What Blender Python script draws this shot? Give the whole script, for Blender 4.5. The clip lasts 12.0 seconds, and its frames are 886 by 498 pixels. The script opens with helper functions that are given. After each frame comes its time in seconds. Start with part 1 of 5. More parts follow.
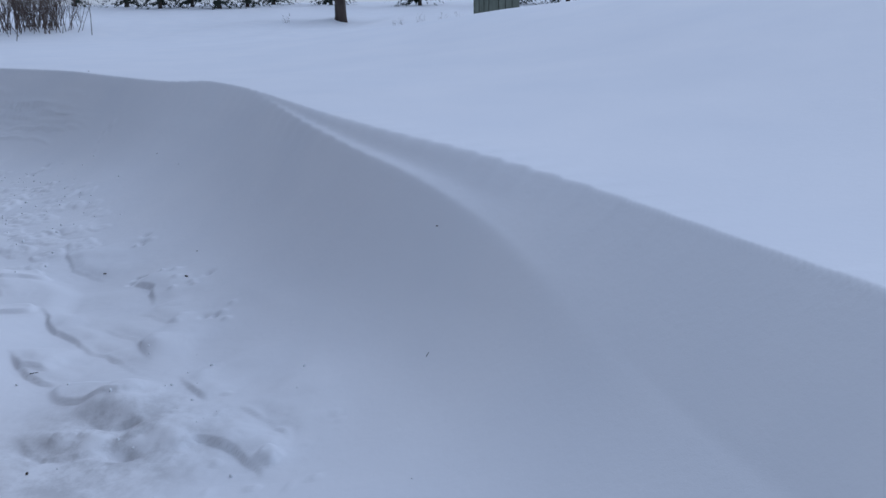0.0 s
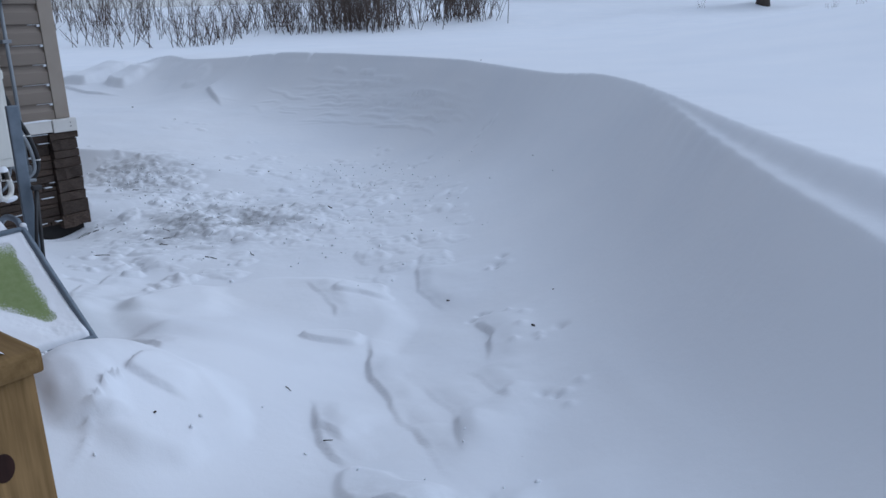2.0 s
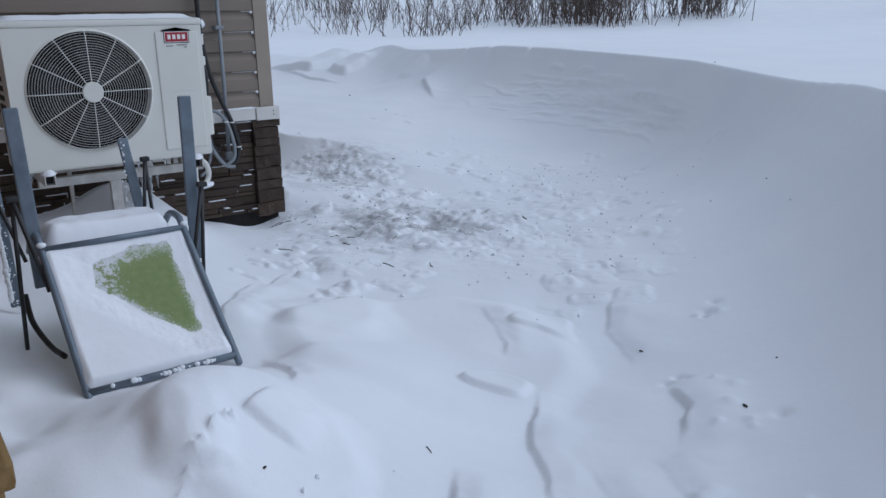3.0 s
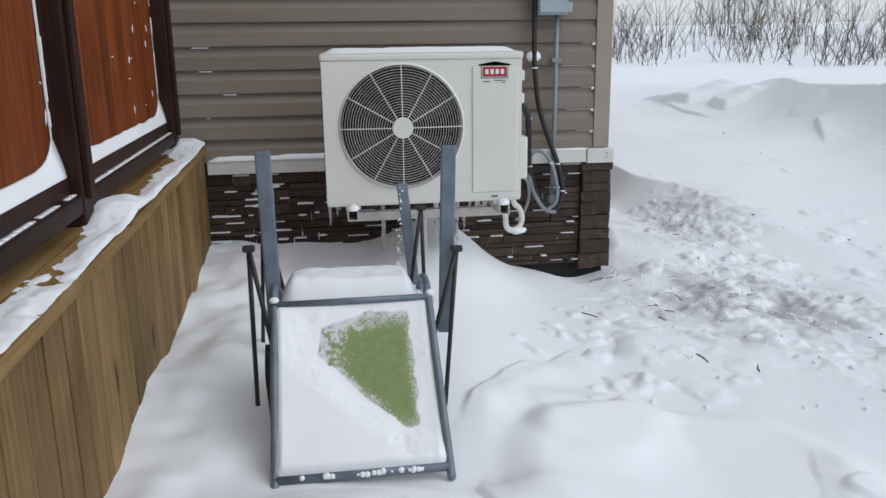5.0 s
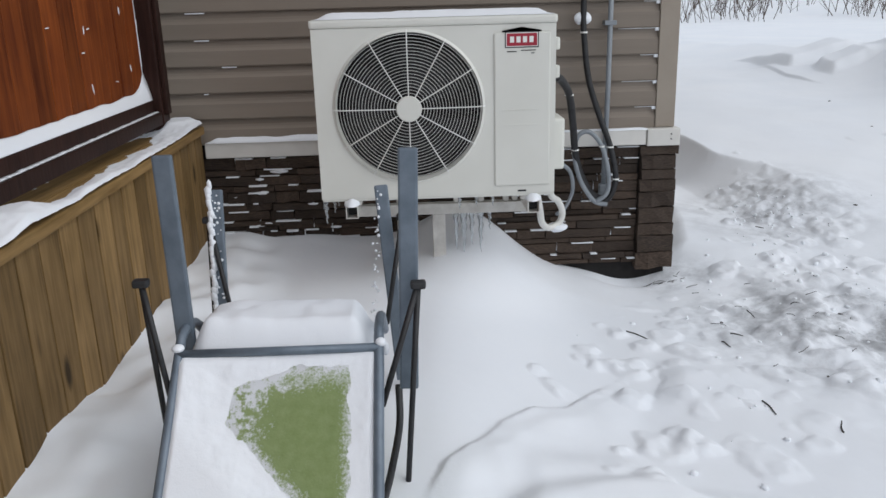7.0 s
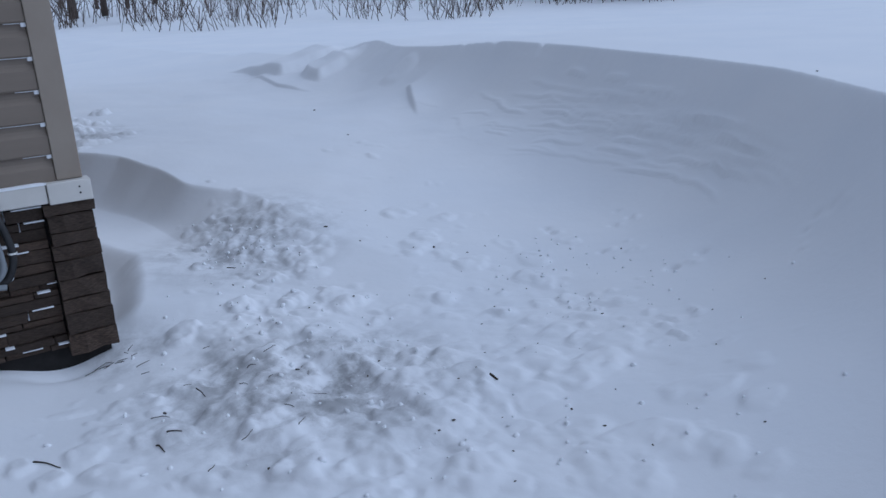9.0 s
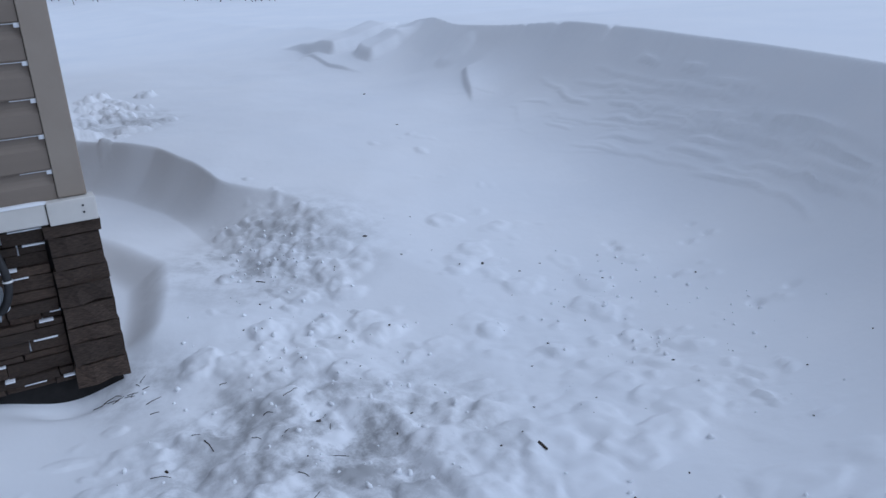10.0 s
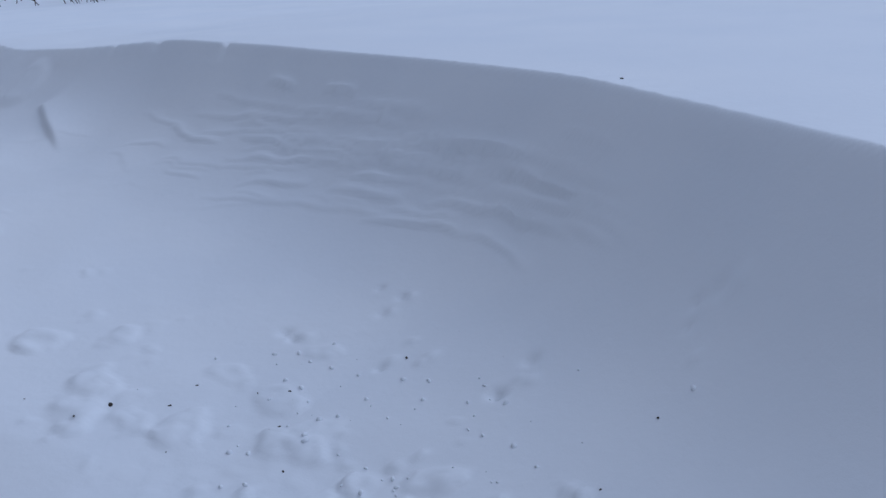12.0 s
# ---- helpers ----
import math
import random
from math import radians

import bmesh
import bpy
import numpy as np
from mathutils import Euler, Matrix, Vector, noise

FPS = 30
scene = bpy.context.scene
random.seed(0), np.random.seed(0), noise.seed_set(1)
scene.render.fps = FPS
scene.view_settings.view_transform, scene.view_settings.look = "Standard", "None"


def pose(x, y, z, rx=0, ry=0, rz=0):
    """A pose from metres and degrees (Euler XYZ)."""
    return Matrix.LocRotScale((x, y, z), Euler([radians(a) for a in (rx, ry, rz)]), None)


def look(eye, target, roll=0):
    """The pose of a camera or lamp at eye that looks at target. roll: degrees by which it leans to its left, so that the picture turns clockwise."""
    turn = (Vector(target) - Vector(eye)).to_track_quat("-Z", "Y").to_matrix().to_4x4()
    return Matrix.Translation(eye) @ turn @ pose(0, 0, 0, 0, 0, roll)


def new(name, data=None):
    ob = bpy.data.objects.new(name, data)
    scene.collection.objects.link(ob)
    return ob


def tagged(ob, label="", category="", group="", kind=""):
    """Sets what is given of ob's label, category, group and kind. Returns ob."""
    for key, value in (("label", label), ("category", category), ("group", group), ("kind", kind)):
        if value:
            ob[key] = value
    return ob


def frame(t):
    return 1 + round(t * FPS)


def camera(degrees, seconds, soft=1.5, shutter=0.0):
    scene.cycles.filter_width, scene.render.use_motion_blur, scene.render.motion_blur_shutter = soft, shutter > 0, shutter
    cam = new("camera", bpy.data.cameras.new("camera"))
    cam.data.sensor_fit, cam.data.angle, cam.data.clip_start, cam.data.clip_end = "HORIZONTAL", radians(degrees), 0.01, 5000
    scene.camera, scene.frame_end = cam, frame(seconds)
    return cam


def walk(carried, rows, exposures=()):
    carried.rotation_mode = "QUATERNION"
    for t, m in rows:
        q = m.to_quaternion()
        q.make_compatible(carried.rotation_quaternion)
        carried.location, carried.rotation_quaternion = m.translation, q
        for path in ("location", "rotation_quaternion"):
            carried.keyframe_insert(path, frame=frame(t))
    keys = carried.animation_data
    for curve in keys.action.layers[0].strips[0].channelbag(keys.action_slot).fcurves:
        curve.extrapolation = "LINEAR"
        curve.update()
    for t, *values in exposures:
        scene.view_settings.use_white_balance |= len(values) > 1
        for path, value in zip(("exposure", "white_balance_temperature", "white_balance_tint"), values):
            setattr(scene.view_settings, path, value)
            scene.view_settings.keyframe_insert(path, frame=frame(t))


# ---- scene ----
cam = camera(57.6, 12.0)
PATH = [
    (0, (-0.488, -0.208, 1.315), (-0.845, 1.681, 0.76), -1.0),
    (0.5, (-0.591, 0.004, 1.254), (-1.132, 1.84, 0.673), -0.9),
    (1, (-0.747, 0.273, 1.259), (-1.502, 2.039, 0.702), -1.4),
    (1.5, (-0.808, 0.567, 1.276), (-1.801, 2.215, 0.73), -2.2),
    (2, (-0.888, 0.814, 1.276), (-2.087, 2.313, 0.718), -2.1),
    (2.5, (-1.087, 1.049, 1.269), (-2.471, 2.381, 0.711), -1.7),
    (3, (-1.187, 1.274, 1.27), (-2.744, 2.398, 0.71), -0.9),
    (3.5, (-1.263, 1.452, 1.285), (-2.968, 2.343, 0.739), -0.3),
    (3.6, (-1.274, 1.458, 1.289), (-3.0, 2.309, 0.745), 0.0),
    (3.7, (-1.291, 1.493, 1.288), (-3.04, 2.298, 0.746), -0.0),
    (5.3, (-1.746, 1.928, 1.314), (-3.674, 2.108, 0.813), -1.2),
    (5.5, (-1.796, 1.966, 1.341), (-3.726, 2.077, 0.826), -1.6),
    (6, (-1.908, 2.117, 1.339), (-3.837, 2.115, 0.812), -2.2),
    (6.5, (-2.11, 2.195, 1.32), (-4.03, 2.193, 0.758), -2.0),
    (6.7, (-2.195, 2.223, 1.313), (-4.111, 2.234, 0.74), -1.7),
    (8.3, (-2.487, 2.856, 1.355), (-4.322, 3.415, 0.789), -4.3),
    (8.5, (-2.545, 2.918, 1.354), (-4.328, 3.623, 0.785), -4.4),
    (9, (-2.791, 3.087, 1.342), (-4.404, 4.101, 0.735), -2.9),
    (9.5, (-3.001, 3.213, 1.39), (-4.604, 4.206, 0.725), -2.8),
    (10, (-3.178, 3.403, 1.429), (-4.848, 4.272, 0.754), -3.3),
    (10.5, (-3.344, 3.569, 1.439), (-4.98, 4.477, 0.733), -3.0),
    (11, (-3.539, 3.707, 1.451), (-4.929, 4.955, 0.736), -2.9),
    (11.5, (-3.829, 3.863, 1.406), (-4.993, 5.334, 0.712), -3.0),
    (12, (-4.082, 4.006, 1.376), (-5.161, 5.536, 0.675), -3.5),
]
EXPOSURE = [(0.0, -0.15, 5080, 13), (1.0, -0.1, 5080, 12), (2.0, 0.1, 5250, 10), (2.5, 0.1, 5300, 10), (3.5, 0.25, 5650, 9), (5.5, 0.68, 6200, 8), (6.0, 0.72, 6200, 8), (6.5, 0.62, 6250, 9), (8.5, 0.32, 5500, 9), (9.0, -0.05, 5100, 11), (9.5, -0.08, 5080, 12), (10.0, 0.13, 5180, 11), (10.5, 0.1, 5200, 10), (11.0, -0.1, 5100, 12), (11.5, -0.22, 5060, 13), (12.0, -0.15, 5060, 13)]
walk(cam, [(t, look(eye, target, roll)) for t, eye, target, roll in PATH], EXPOSURE)

# ---- world and light ----
world = bpy.data.worlds.new("overcast")
scene.world = world
world.use_nodes = True
wn = world.node_tree
sky = wn.nodes.new("ShaderNodeTexSky")
sky.sky_type = "NISHITA"
sky.sun_disc = False
sky.sun_elevation = radians(45)
sky.sun_rotation = radians(33)
sky.dust_density = 1.5
soft_sky = wn.nodes.new("ShaderNodeHueSaturation")
soft_sky.inputs["Saturation"].default_value = 0.25
wn.links.new(sky.outputs[0], soft_sky.inputs["Color"])
veil = wn.nodes.new("ShaderNodeMix")
veil.data_type = "RGBA"
veil.inputs["Factor"].default_value = 0.55
veil.inputs["B"].default_value = (3.15, 3.25, 3.4, 1)
wn.links.new(soft_sky.outputs[0], veil.inputs["A"])
wn.links.new(veil.outputs["Result"], wn.nodes["Background"].inputs["Color"])
wn.nodes["Background"].inputs["Strength"].default_value = 0.14
sun = new("sun", bpy.data.lights.new("sun", "SUN"))
sun.data.energy, sun.data.angle, sun.data.color = 0.5, radians(60), (1.0, 0.97, 0.93)
sun.matrix_world = look((9.0, 14.0, 17.0), (0, 0, 0))


# ---- materials ----
def nodes_of(name):
    m = bpy.data.materials.new(name)
    m.use_nodes = True
    return m, m.node_tree.nodes, m.node_tree.links, m.node_tree.nodes["Principled BSDF"]


def noise_node(n, l, coord, scale, detail=4.0, rough=0.55):
    k = n.new("ShaderNodeTexNoise")
    k.inputs["Scale"].default_value, k.inputs["Detail"].default_value, k.inputs["Roughness"].default_value = scale, detail, rough
    l.new(coord, k.inputs["Vector"])
    return k


def ramp_node(n, l, fac, stops):
    r = n.new("ShaderNodeValToRGB")
    while len(r.color_ramp.elements) < len(stops):
        r.color_ramp.elements.new(0.5)
    for e, (p, c) in zip(r.color_ramp.elements, stops):
        e.position, e.color = p, (*c, 1)
    l.new(fac, r.inputs[0])
    return r


def plain(name, dark, light, rough=0.6, metal=0.0, scale=12.0, bump=0.1, fine=90.0, stretch=(1, 1, 1), vary=0.0):
    """A two-scale surface: blotches between two colours, fine grain as relief, and a shade of its own for each object."""
    m, n, l, b = nodes_of(name)
    tc = n.new("ShaderNodeTexCoord")
    mp = n.new("ShaderNodeMapping")
    mp.inputs["Scale"].default_value = stretch
    l.new(tc.outputs["Object"], mp.inputs["Vector"])
    info = n.new("ShaderNodeObjectInfo")
    mv = n.new("ShaderNodeVectorMath")
    mv.operation = "MULTIPLY_ADD"
    mv.inputs[1].default_value = (7, 7, 7)
    l.new(info.outputs["Random"], mv.inputs[0])
    l.new(mp.outputs[0], mv.inputs[2])
    a = noise_node(n, l, mv.outputs[0], scale)
    f = noise_node(n, l, mv.outputs[0], fine, 3.0)
    r = ramp_node(n, l, a.outputs["Fac"], [(0.3, dark), (0.7, light)])
    colour = r.outputs[0]
    if vary:
        hs = n.new("ShaderNodeHueSaturation")
        mr = n.new("ShaderNodeMapRange")
        mr.inputs[3].default_value, mr.inputs[4].default_value = 1 - vary, 1 + vary
        l.new(info.outputs["Random"], mr.inputs[0])
        l.new(mr.outputs[0], hs.inputs["Value"])
        l.new(colour, hs.inputs["Color"])
        colour = hs.outputs[0]
    l.new(colour, b.inputs["Base Color"])
    rr = n.new("ShaderNodeMapRange")
    rr.inputs[3].default_value, rr.inputs[4].default_value = max(0.05, rough - 0.12), min(1, rough + 0.12)
    l.new(f.outputs["Fac"], rr.inputs[0])
    l.new(rr.outputs[0], b.inputs["Roughness"])
    b.inputs["Metallic"].default_value = metal
    if bump:
        bp = n.new("ShaderNodeBump")
        bp.inputs["Strength"].default_value, bp.inputs["Distance"].default_value = bump, 0.004
        l.new(f.outputs["Fac"], bp.inputs["Height"])
        l.new(bp.outputs[0], b.inputs["Normal"])
    return m


def wood(name, dark, light, along="Z", vary=0.2, rough=0.65, knots=True):
    """Boards: grain lines along one axis, soft stains and now and then a knot."""
    m, n, l, b = nodes_of(name)
    tc, info = n.new("ShaderNodeTexCoord"), n.new("ShaderNodeObjectInfo")
    off = n.new("ShaderNodeVectorMath")
    off.operation = "MULTIPLY_ADD"
    off.inputs[1].default_value = (13, 17, 11)
    l.new(info.outputs["Random"], off.inputs[0])
    l.new(tc.outputs["Object"], off.inputs[2])
    mp = n.new("ShaderNodeMapping")
    mp.inputs["Scale"].default_value = {"Z": (22, 22, 1.3), "X": (1.3, 22, 22), "Y": (22, 1.3, 22)}[along]
    l.new(off.outputs[0], mp.inputs["Vector"])
    g = noise_node(n, l, mp.outputs[0], 2.2, 6.0, 0.62)
    s = noise_node(n, l, off.outputs[0], 3.5, 3.0)
    mix = n.new("ShaderNodeMath")
    mix.operation = "MULTIPLY_ADD"
    mix.inputs[1].default_value = 0.65
    l.new(g.outputs["Fac"], mix.inputs[0])
    sc = n.new("ShaderNodeMath")
    sc.operation = "MULTIPLY"
    sc.inputs[1].default_value = 0.35
    l.new(s.outputs["Fac"], sc.inputs[0])
    l.new(sc.outputs[0], mix.inputs[2])
    r = ramp_node(n, l, mix.outputs[0], [(0.34, dark), (0.62, light)])
    colour = r.outputs[0]
    if knots:
        km = n.new("ShaderNodeMapping")
        km.inputs["Scale"].default_value = {"Z": (5, 5, 2.0), "X": (2.0, 5, 5), "Y": (5, 2.0, 5)}[along]
        l.new(off.outputs[0], km.inputs["Vector"])
        v = n.new("ShaderNodeTexVoronoi")
        v.inputs["Scale"].default_value = 1.0
        l.new(km.outputs[0], v.inputs["Vector"])
        kr = ramp_node(n, l, v.outputs["Distance"], [(0.06, (0, 0, 0)), (0.13, (1, 1, 1))])
        kx = n.new("ShaderNodeMix")
        kx.data_type = "RGBA"
        kx.inputs["A"].default_value = (*[c * 0.35 for c in dark], 1)
        l.new(kr.outputs[0], kx.inputs["Factor"])
        l.new(colour, kx.inputs["B"])
        colour = kx.outputs["Result"]
    hs, mr = n.new("ShaderNodeHueSaturation"), n.new("ShaderNodeMapRange")
    mr.inputs[3].default_value, mr.inputs[4].default_value = 1 - vary, 1 + vary
    l.new(info.outputs["Random"], mr.inputs[0])
    l.new(mr.outputs[0], hs.inputs["Value"])
    l.new(colour, hs.inputs["Color"])
    l.new(hs.outputs[0], b.inputs["Base Color"])
    b.inputs["Roughness"].default_value = rough
    b.inputs["Specular IOR Level"].default_value = 0.15
    bp = n.new("ShaderNodeBump")
    bp.inputs["Strength"].default_value, bp.inputs["Distance"].default_value = 0.35, 0.003
    l.new(g.outputs["Fac"], bp.inputs["Height"])
    l.new(bp.outputs[0], b.inputs["Normal"])
    return m


def snow_material(name, dirty):
    """Wind-packed snow; dirty: patches (x, y, radius, strength) where soil and grass were trodden in."""
    m, n, l, b = nodes_of(name)
    geo = n.new("ShaderNodeNewGeometry")
    pos = geo.outputs["Position"]
    big, mid, fine = noise_node(n, l, pos, 1.1, 4.0), noise_node(n, l, pos, 26.0, 5.0), noise_node(n, l, pos, 240.0, 3.0)
    r = ramp_node(n, l, big.outputs["Fac"], [(0.3, (0.80, 0.825, 0.865)), (0.7, (0.85, 0.865, 0.89))])
    colour = r.outputs[0]
    if dirty:
        patch = noise_node(n, l, pos, 4.2, 6.0, 0.68)
        total = None
        for x, y, rad, k in dirty:
            d = n.new("ShaderNodeVectorMath")
            d.operation = "DISTANCE"
            d.inputs[1].default_value = (x, y, 0)
            l.new(pos, d.inputs[0])
            mr = n.new("ShaderNodeMapRange")
            mr.inputs[1].default_value, mr.inputs[2].default_value = rad, 0
            mr.inputs[3].default_value, mr.inputs[4].default_value = 0, k
            l.new(d.outputs["Value"], mr.inputs[0])
            if total is None:
                total = mr.outputs[0]
            else:
                mx = n.new("ShaderNodeMath")
                mx.operation = "MAXIMUM"
                l.new(total, mx.inputs[0])
                l.new(mr.outputs[0], mx.inputs[1])
                total = mx.outputs[0]
        pr = ramp_node(n, l, patch.outputs["Fac"], [(0.43, (0, 0, 0)), (0.60, (1, 1, 1))])
        mu = n.new("ShaderNodeMath")
        mu.operation = "MULTIPLY"
        l.new(pr.outputs[0], mu.inputs[0])
        l.new(total, mu.inputs[1])
        mixc = n.new("ShaderNodeMix")
        mixc.data_type = "RGBA"
        mixc.inputs["B"].default_value = (0.21, 0.21, 0.215, 1)
        l.new(mu.outputs[0], mixc.inputs["Factor"])
        l.new(colour, mixc.inputs["A"])
        colour = mixc.outputs["Result"]
    l.new(colour, b.inputs["Base Color"])
    b.inputs["Roughness"].default_value = 0.62
    b.inputs["Specular IOR Level"].default_value = 0.25
    add = n.new("ShaderNodeMath")
    add.operation = "MULTIPLY_ADD"
    add.inputs[1].default_value = 0.3
    l.new(fine.outputs["Fac"], add.inputs[0])
    l.new(mid.outputs["Fac"], add.inputs[2])
    bp = n.new("ShaderNodeBump")
    bp.inputs["Strength"].default_value, bp.inputs["Distance"].default_value = 0.22, 0.006
    l.new(add.outputs[0], bp.inputs["Height"])
    l.new(bp.outputs[0], b.inputs["Normal"])
    return m


GROUND_SNOW = snow_material("ground_snow", [(-5.35, 4.1, 0.75, 1.0), (-5.7, 3.82, 0.4, 0.9), (-5.15, 4.25, 0.4, 0.9), (-5.45, 3.65, 0.35, 0.7), (-6.25, 3.6, 0.3, 0.8), (-2.05, 1.9, 0.5, 0.7), (-10.2, 4.15, 0.7, 1.0), (-9.5, 4.9, 0.25, 0.8), (-7.1, 4.45, 0.75, 0.7)])
SNOW = snow_material("ground_snow", [(-5.2, 3.9, 0.95, 1.0), (-5.9, 4.05, 0.7, 0.8), (-4.6, 3.7, 0.6, 0.7), (-2.1, 1.9, 0.7, 0.75), (-2.5, 2.2, 0.5, 0.5), (-12.1, 4.6, 0.8, 1.0), (-11.2, 5.4, 0.4, 0.9), (-6.9, 4.2, 0.4, 0.5)])
SNOW = snow_material("loose_snow", [])
SIDING = plain("vinyl_siding", (0.185, 0.151, 0.119), (0.228, 0.188, 0.150), 0.55, 0, 2.0, 0.12, 60, (1, 0.25, 4), 0.05)
CORNER = plain("corner_vinyl", (0.27, 0.225, 0.18), (0.31, 0.265, 0.215), 0.5, 0, 4.0, 0.06, 60)
TRIM = plain("white_trim", (0.60, 0.58, 0.54), (0.70, 0.68, 0.64), 0.6, 0, 5.0, 0.1, 80)
STONE = plain("ledge_stone", (0.016, 0.010, 0.007), (0.098, 0.066, 0.046), 0.8, 0, 9.0, 0.7, 45, (1, 1, 3), 0.4)
MORTAR = plain("dark_backing", (0.008, 0.007, 0.007), (0.02, 0.018, 0.017), 0.95, 0, 9.0, 0.3, 60)
UNIT = plain("unit_enamel", (0.66, 0.655, 0.60), (0.71, 0.705, 0.65), 0.42, 0, 3.0, 0.03, 120)
WIRE = plain("guard_enamel", (0.74, 0.74, 0.71), (0.80, 0.80, 0.77), 0.4, 0, 20.0, 0.0)
# near-black that puts the shade inside the heat pump into the colour
INNER_SHADE = plain("inner_shade", (0.003, 0.003, 0.0035), (0.007, 0.007, 0.008), 0.6, 0, 9.0, 0.05)
RED = plain("badge_red", (0.30, 0.012, 0.03), (0.37, 0.02, 0.04), 0.4, 0, 8.0, 0.0)
BLACK = plain("black_rubber", (0.010, 0.010, 0.011), (0.024, 0.024, 0.026), 0.55, 0, 20.0, 0.1)
GREY_PIPE = plain("grey_conduit", (0.19, 0.21, 0.23), (0.26, 0.28, 0.30), 0.5, 0, 14.0, 0.08)
BOX_GREY = plain("box_grey", (0.27, 0.33, 0.36), (0.34, 0.40, 0.43), 0.45, 0.2, 6.0, 0.05)
GALV = plain("galvanised_steel", (0.48, 0.46, 0.43), (0.66, 0.64, 0.60), 0.55, 0.2, 16.0, 0.15)
CHAIR = plain("grey_blue_paint", (0.115, 0.145, 0.18), (0.165, 0.20, 0.24), 0.42, 0.2, 18.0, 0.12)
FABRIC = plain("green_sling", (0.36, 0.43, 0.20), (0.46, 0.53, 0.29), 0.75, 0, 7.0, 0.3, 300)


def dusted_sling():
    """Green weave, bare in a wedge-shaped patch and dusted with snow round it."""
    m, n, l, b = nodes_of("dusted_sling")

    def op(kind, a, c, d=0.0):
        q = n.new("ShaderNodeMath")
        q.operation = kind
        for i, v in enumerate((a, c, d)):
            if isinstance(v, (int, float)):
                q.inputs[i].default_value = v
            else:
                l.new(v, q.inputs[i])
        return q.outputs[0]
    pos = n.new("ShaderNodeNewGeometry").outputs["Position"]
    xyz = n.new("ShaderNodeSeparateXYZ")
    l.new(pos, xyz.inputs[0])
    u = op("MULTIPLY_ADD", xyz.outputs[1], 1 / 0.466, -1.712 / 0.466)
    v = op("MULTIPLY_ADD", xyz.outputs[0], 1 / 0.415, 4.085 / 0.415)
    right = op("MULTIPLY_ADD", u, -14.0, 14.0 * 0.895)
    upper = op("MULTIPLY_ADD", op("SUBTRACT", v, op("MULTIPLY", op("MAXIMUM", op("SUBTRACT", 0.62, u), 0.0), 0.3)), 9.0, -9.0 * 0.05)
    lower = op("MULTIPLY_ADD", op("ADD", v, op("MULTIPLY", op("MAXIMUM", op("SUBTRACT", 0.76, u), 0.0), 0.95)), -10.0, 10.0 * 0.80)
    left = op("MULTIPLY_ADD", u, 6.0, -6.0 * 0.25)
    bare = op("MINIMUM", op("MINIMUM", right, upper), op("MINIMUM", lower, left))
    grain, flecks = noise_node(n, l, pos, 42.0, 5.0, 0.65), noise_node(n, l, pos, 170.0, 3.0, 0.6)
    # the patch is blown clean at its straight edge, flecked with snow at the other
    wild = op("MULTIPLY_ADD", op("MAXIMUM", op("SUBTRACT", 0.8, u), 0.0), 9.0, 1.2)
    bare = op("ADD", bare, op("MULTIPLY", op("SUBTRACT", grain.outputs["Fac"], 0.5), wild))
    bare = op("ADD", bare, op("MULTIPLY", op("SUBTRACT", flecks.outputs["Fac"], 0.5), 2.0))
    mask = ramp_node(n, l, op("MULTIPLY_ADD", bare, 0.6, 0.05), [(0.12, (0, 0, 0)), (0.62, (1, 1, 1))])
    weave = ramp_node(n, l, grain.outputs["Fac"], [(0.3, (0.33, 0.41, 0.17)), (0.7, (0.42, 0.50, 0.24))])
    mix = n.new("ShaderNodeMix")
    mix.data_type = "RGBA"
    mix.inputs["A"].default_value = (0.92, 0.93, 0.95, 1)
    l.new(mask.outputs[0], mix.inputs["Factor"])
    l.new(weave.outputs[0], mix.inputs["B"])
    l.new(mix.outputs["Result"], b.inputs["Base Color"])
    b.inputs["Roughness"].default_value = 0.75
    bump = n.new("ShaderNodeBump")
    bump.inputs["Strength"].default_value, bump.inputs["Distance"].default_value = 0.25, 0.003
    l.new(flecks.outputs["Fac"], bump.inputs["Height"])
    l.new(bump.outputs[0], b.inputs["Normal"])
    return m


DUSTED = dusted_sling()
HOSE = plain("white_hose", (0.62, 0.61, 0.57), (0.72, 0.71, 0.67), 0.5, 0, 12.0, 0.1)
SKIRT = wood("skirt_wood", (0.115, 0.070, 0.026), (0.265, 0.168, 0.072), "Z", 0.26)
DECK = wood("deck_wood", (0.135, 0.08, 0.028), (0.26, 0.165, 0.068), "X", 0.15)
RUST = wood("screen_boards", (0.085, 0.0165, 0.0040), (0.215, 0.054, 0.0110), "Z", 0.25, 0.6, False)
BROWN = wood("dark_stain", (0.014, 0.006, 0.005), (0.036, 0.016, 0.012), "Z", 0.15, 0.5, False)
TWIG = plain("bare_twig", (0.045, 0.034, 0.028), (0.12, 0.085, 0.066), 0.8, 0, 3.0, 0.0)
BARK = plain("bark", (0.03, 0.024, 0.02), (0.09, 0.07, 0.058), 0.9, 0, 4.0, 0.6, 22, (1, 1, 0.3))
NEEDLES = plain("needles", (0.012, 0.02, 0.014), (0.03, 0.045, 0.03), 0.8, 0, 3.0, 0.0)
CRATE = plain("grey_green_planks", (0.11, 0.13, 0.10), (0.19, 0.21, 0.17), 0.8, 0, 6.0, 0.3, 40, (1, 1, 0.4))
DEBRIS = plain("dead_leaf", (0.015, 0.011, 0.009), (0.05, 0.035, 0.025), 0.8, 0, 30.0, 0.0)
ice, _n, _l, _b = nodes_of("ice")
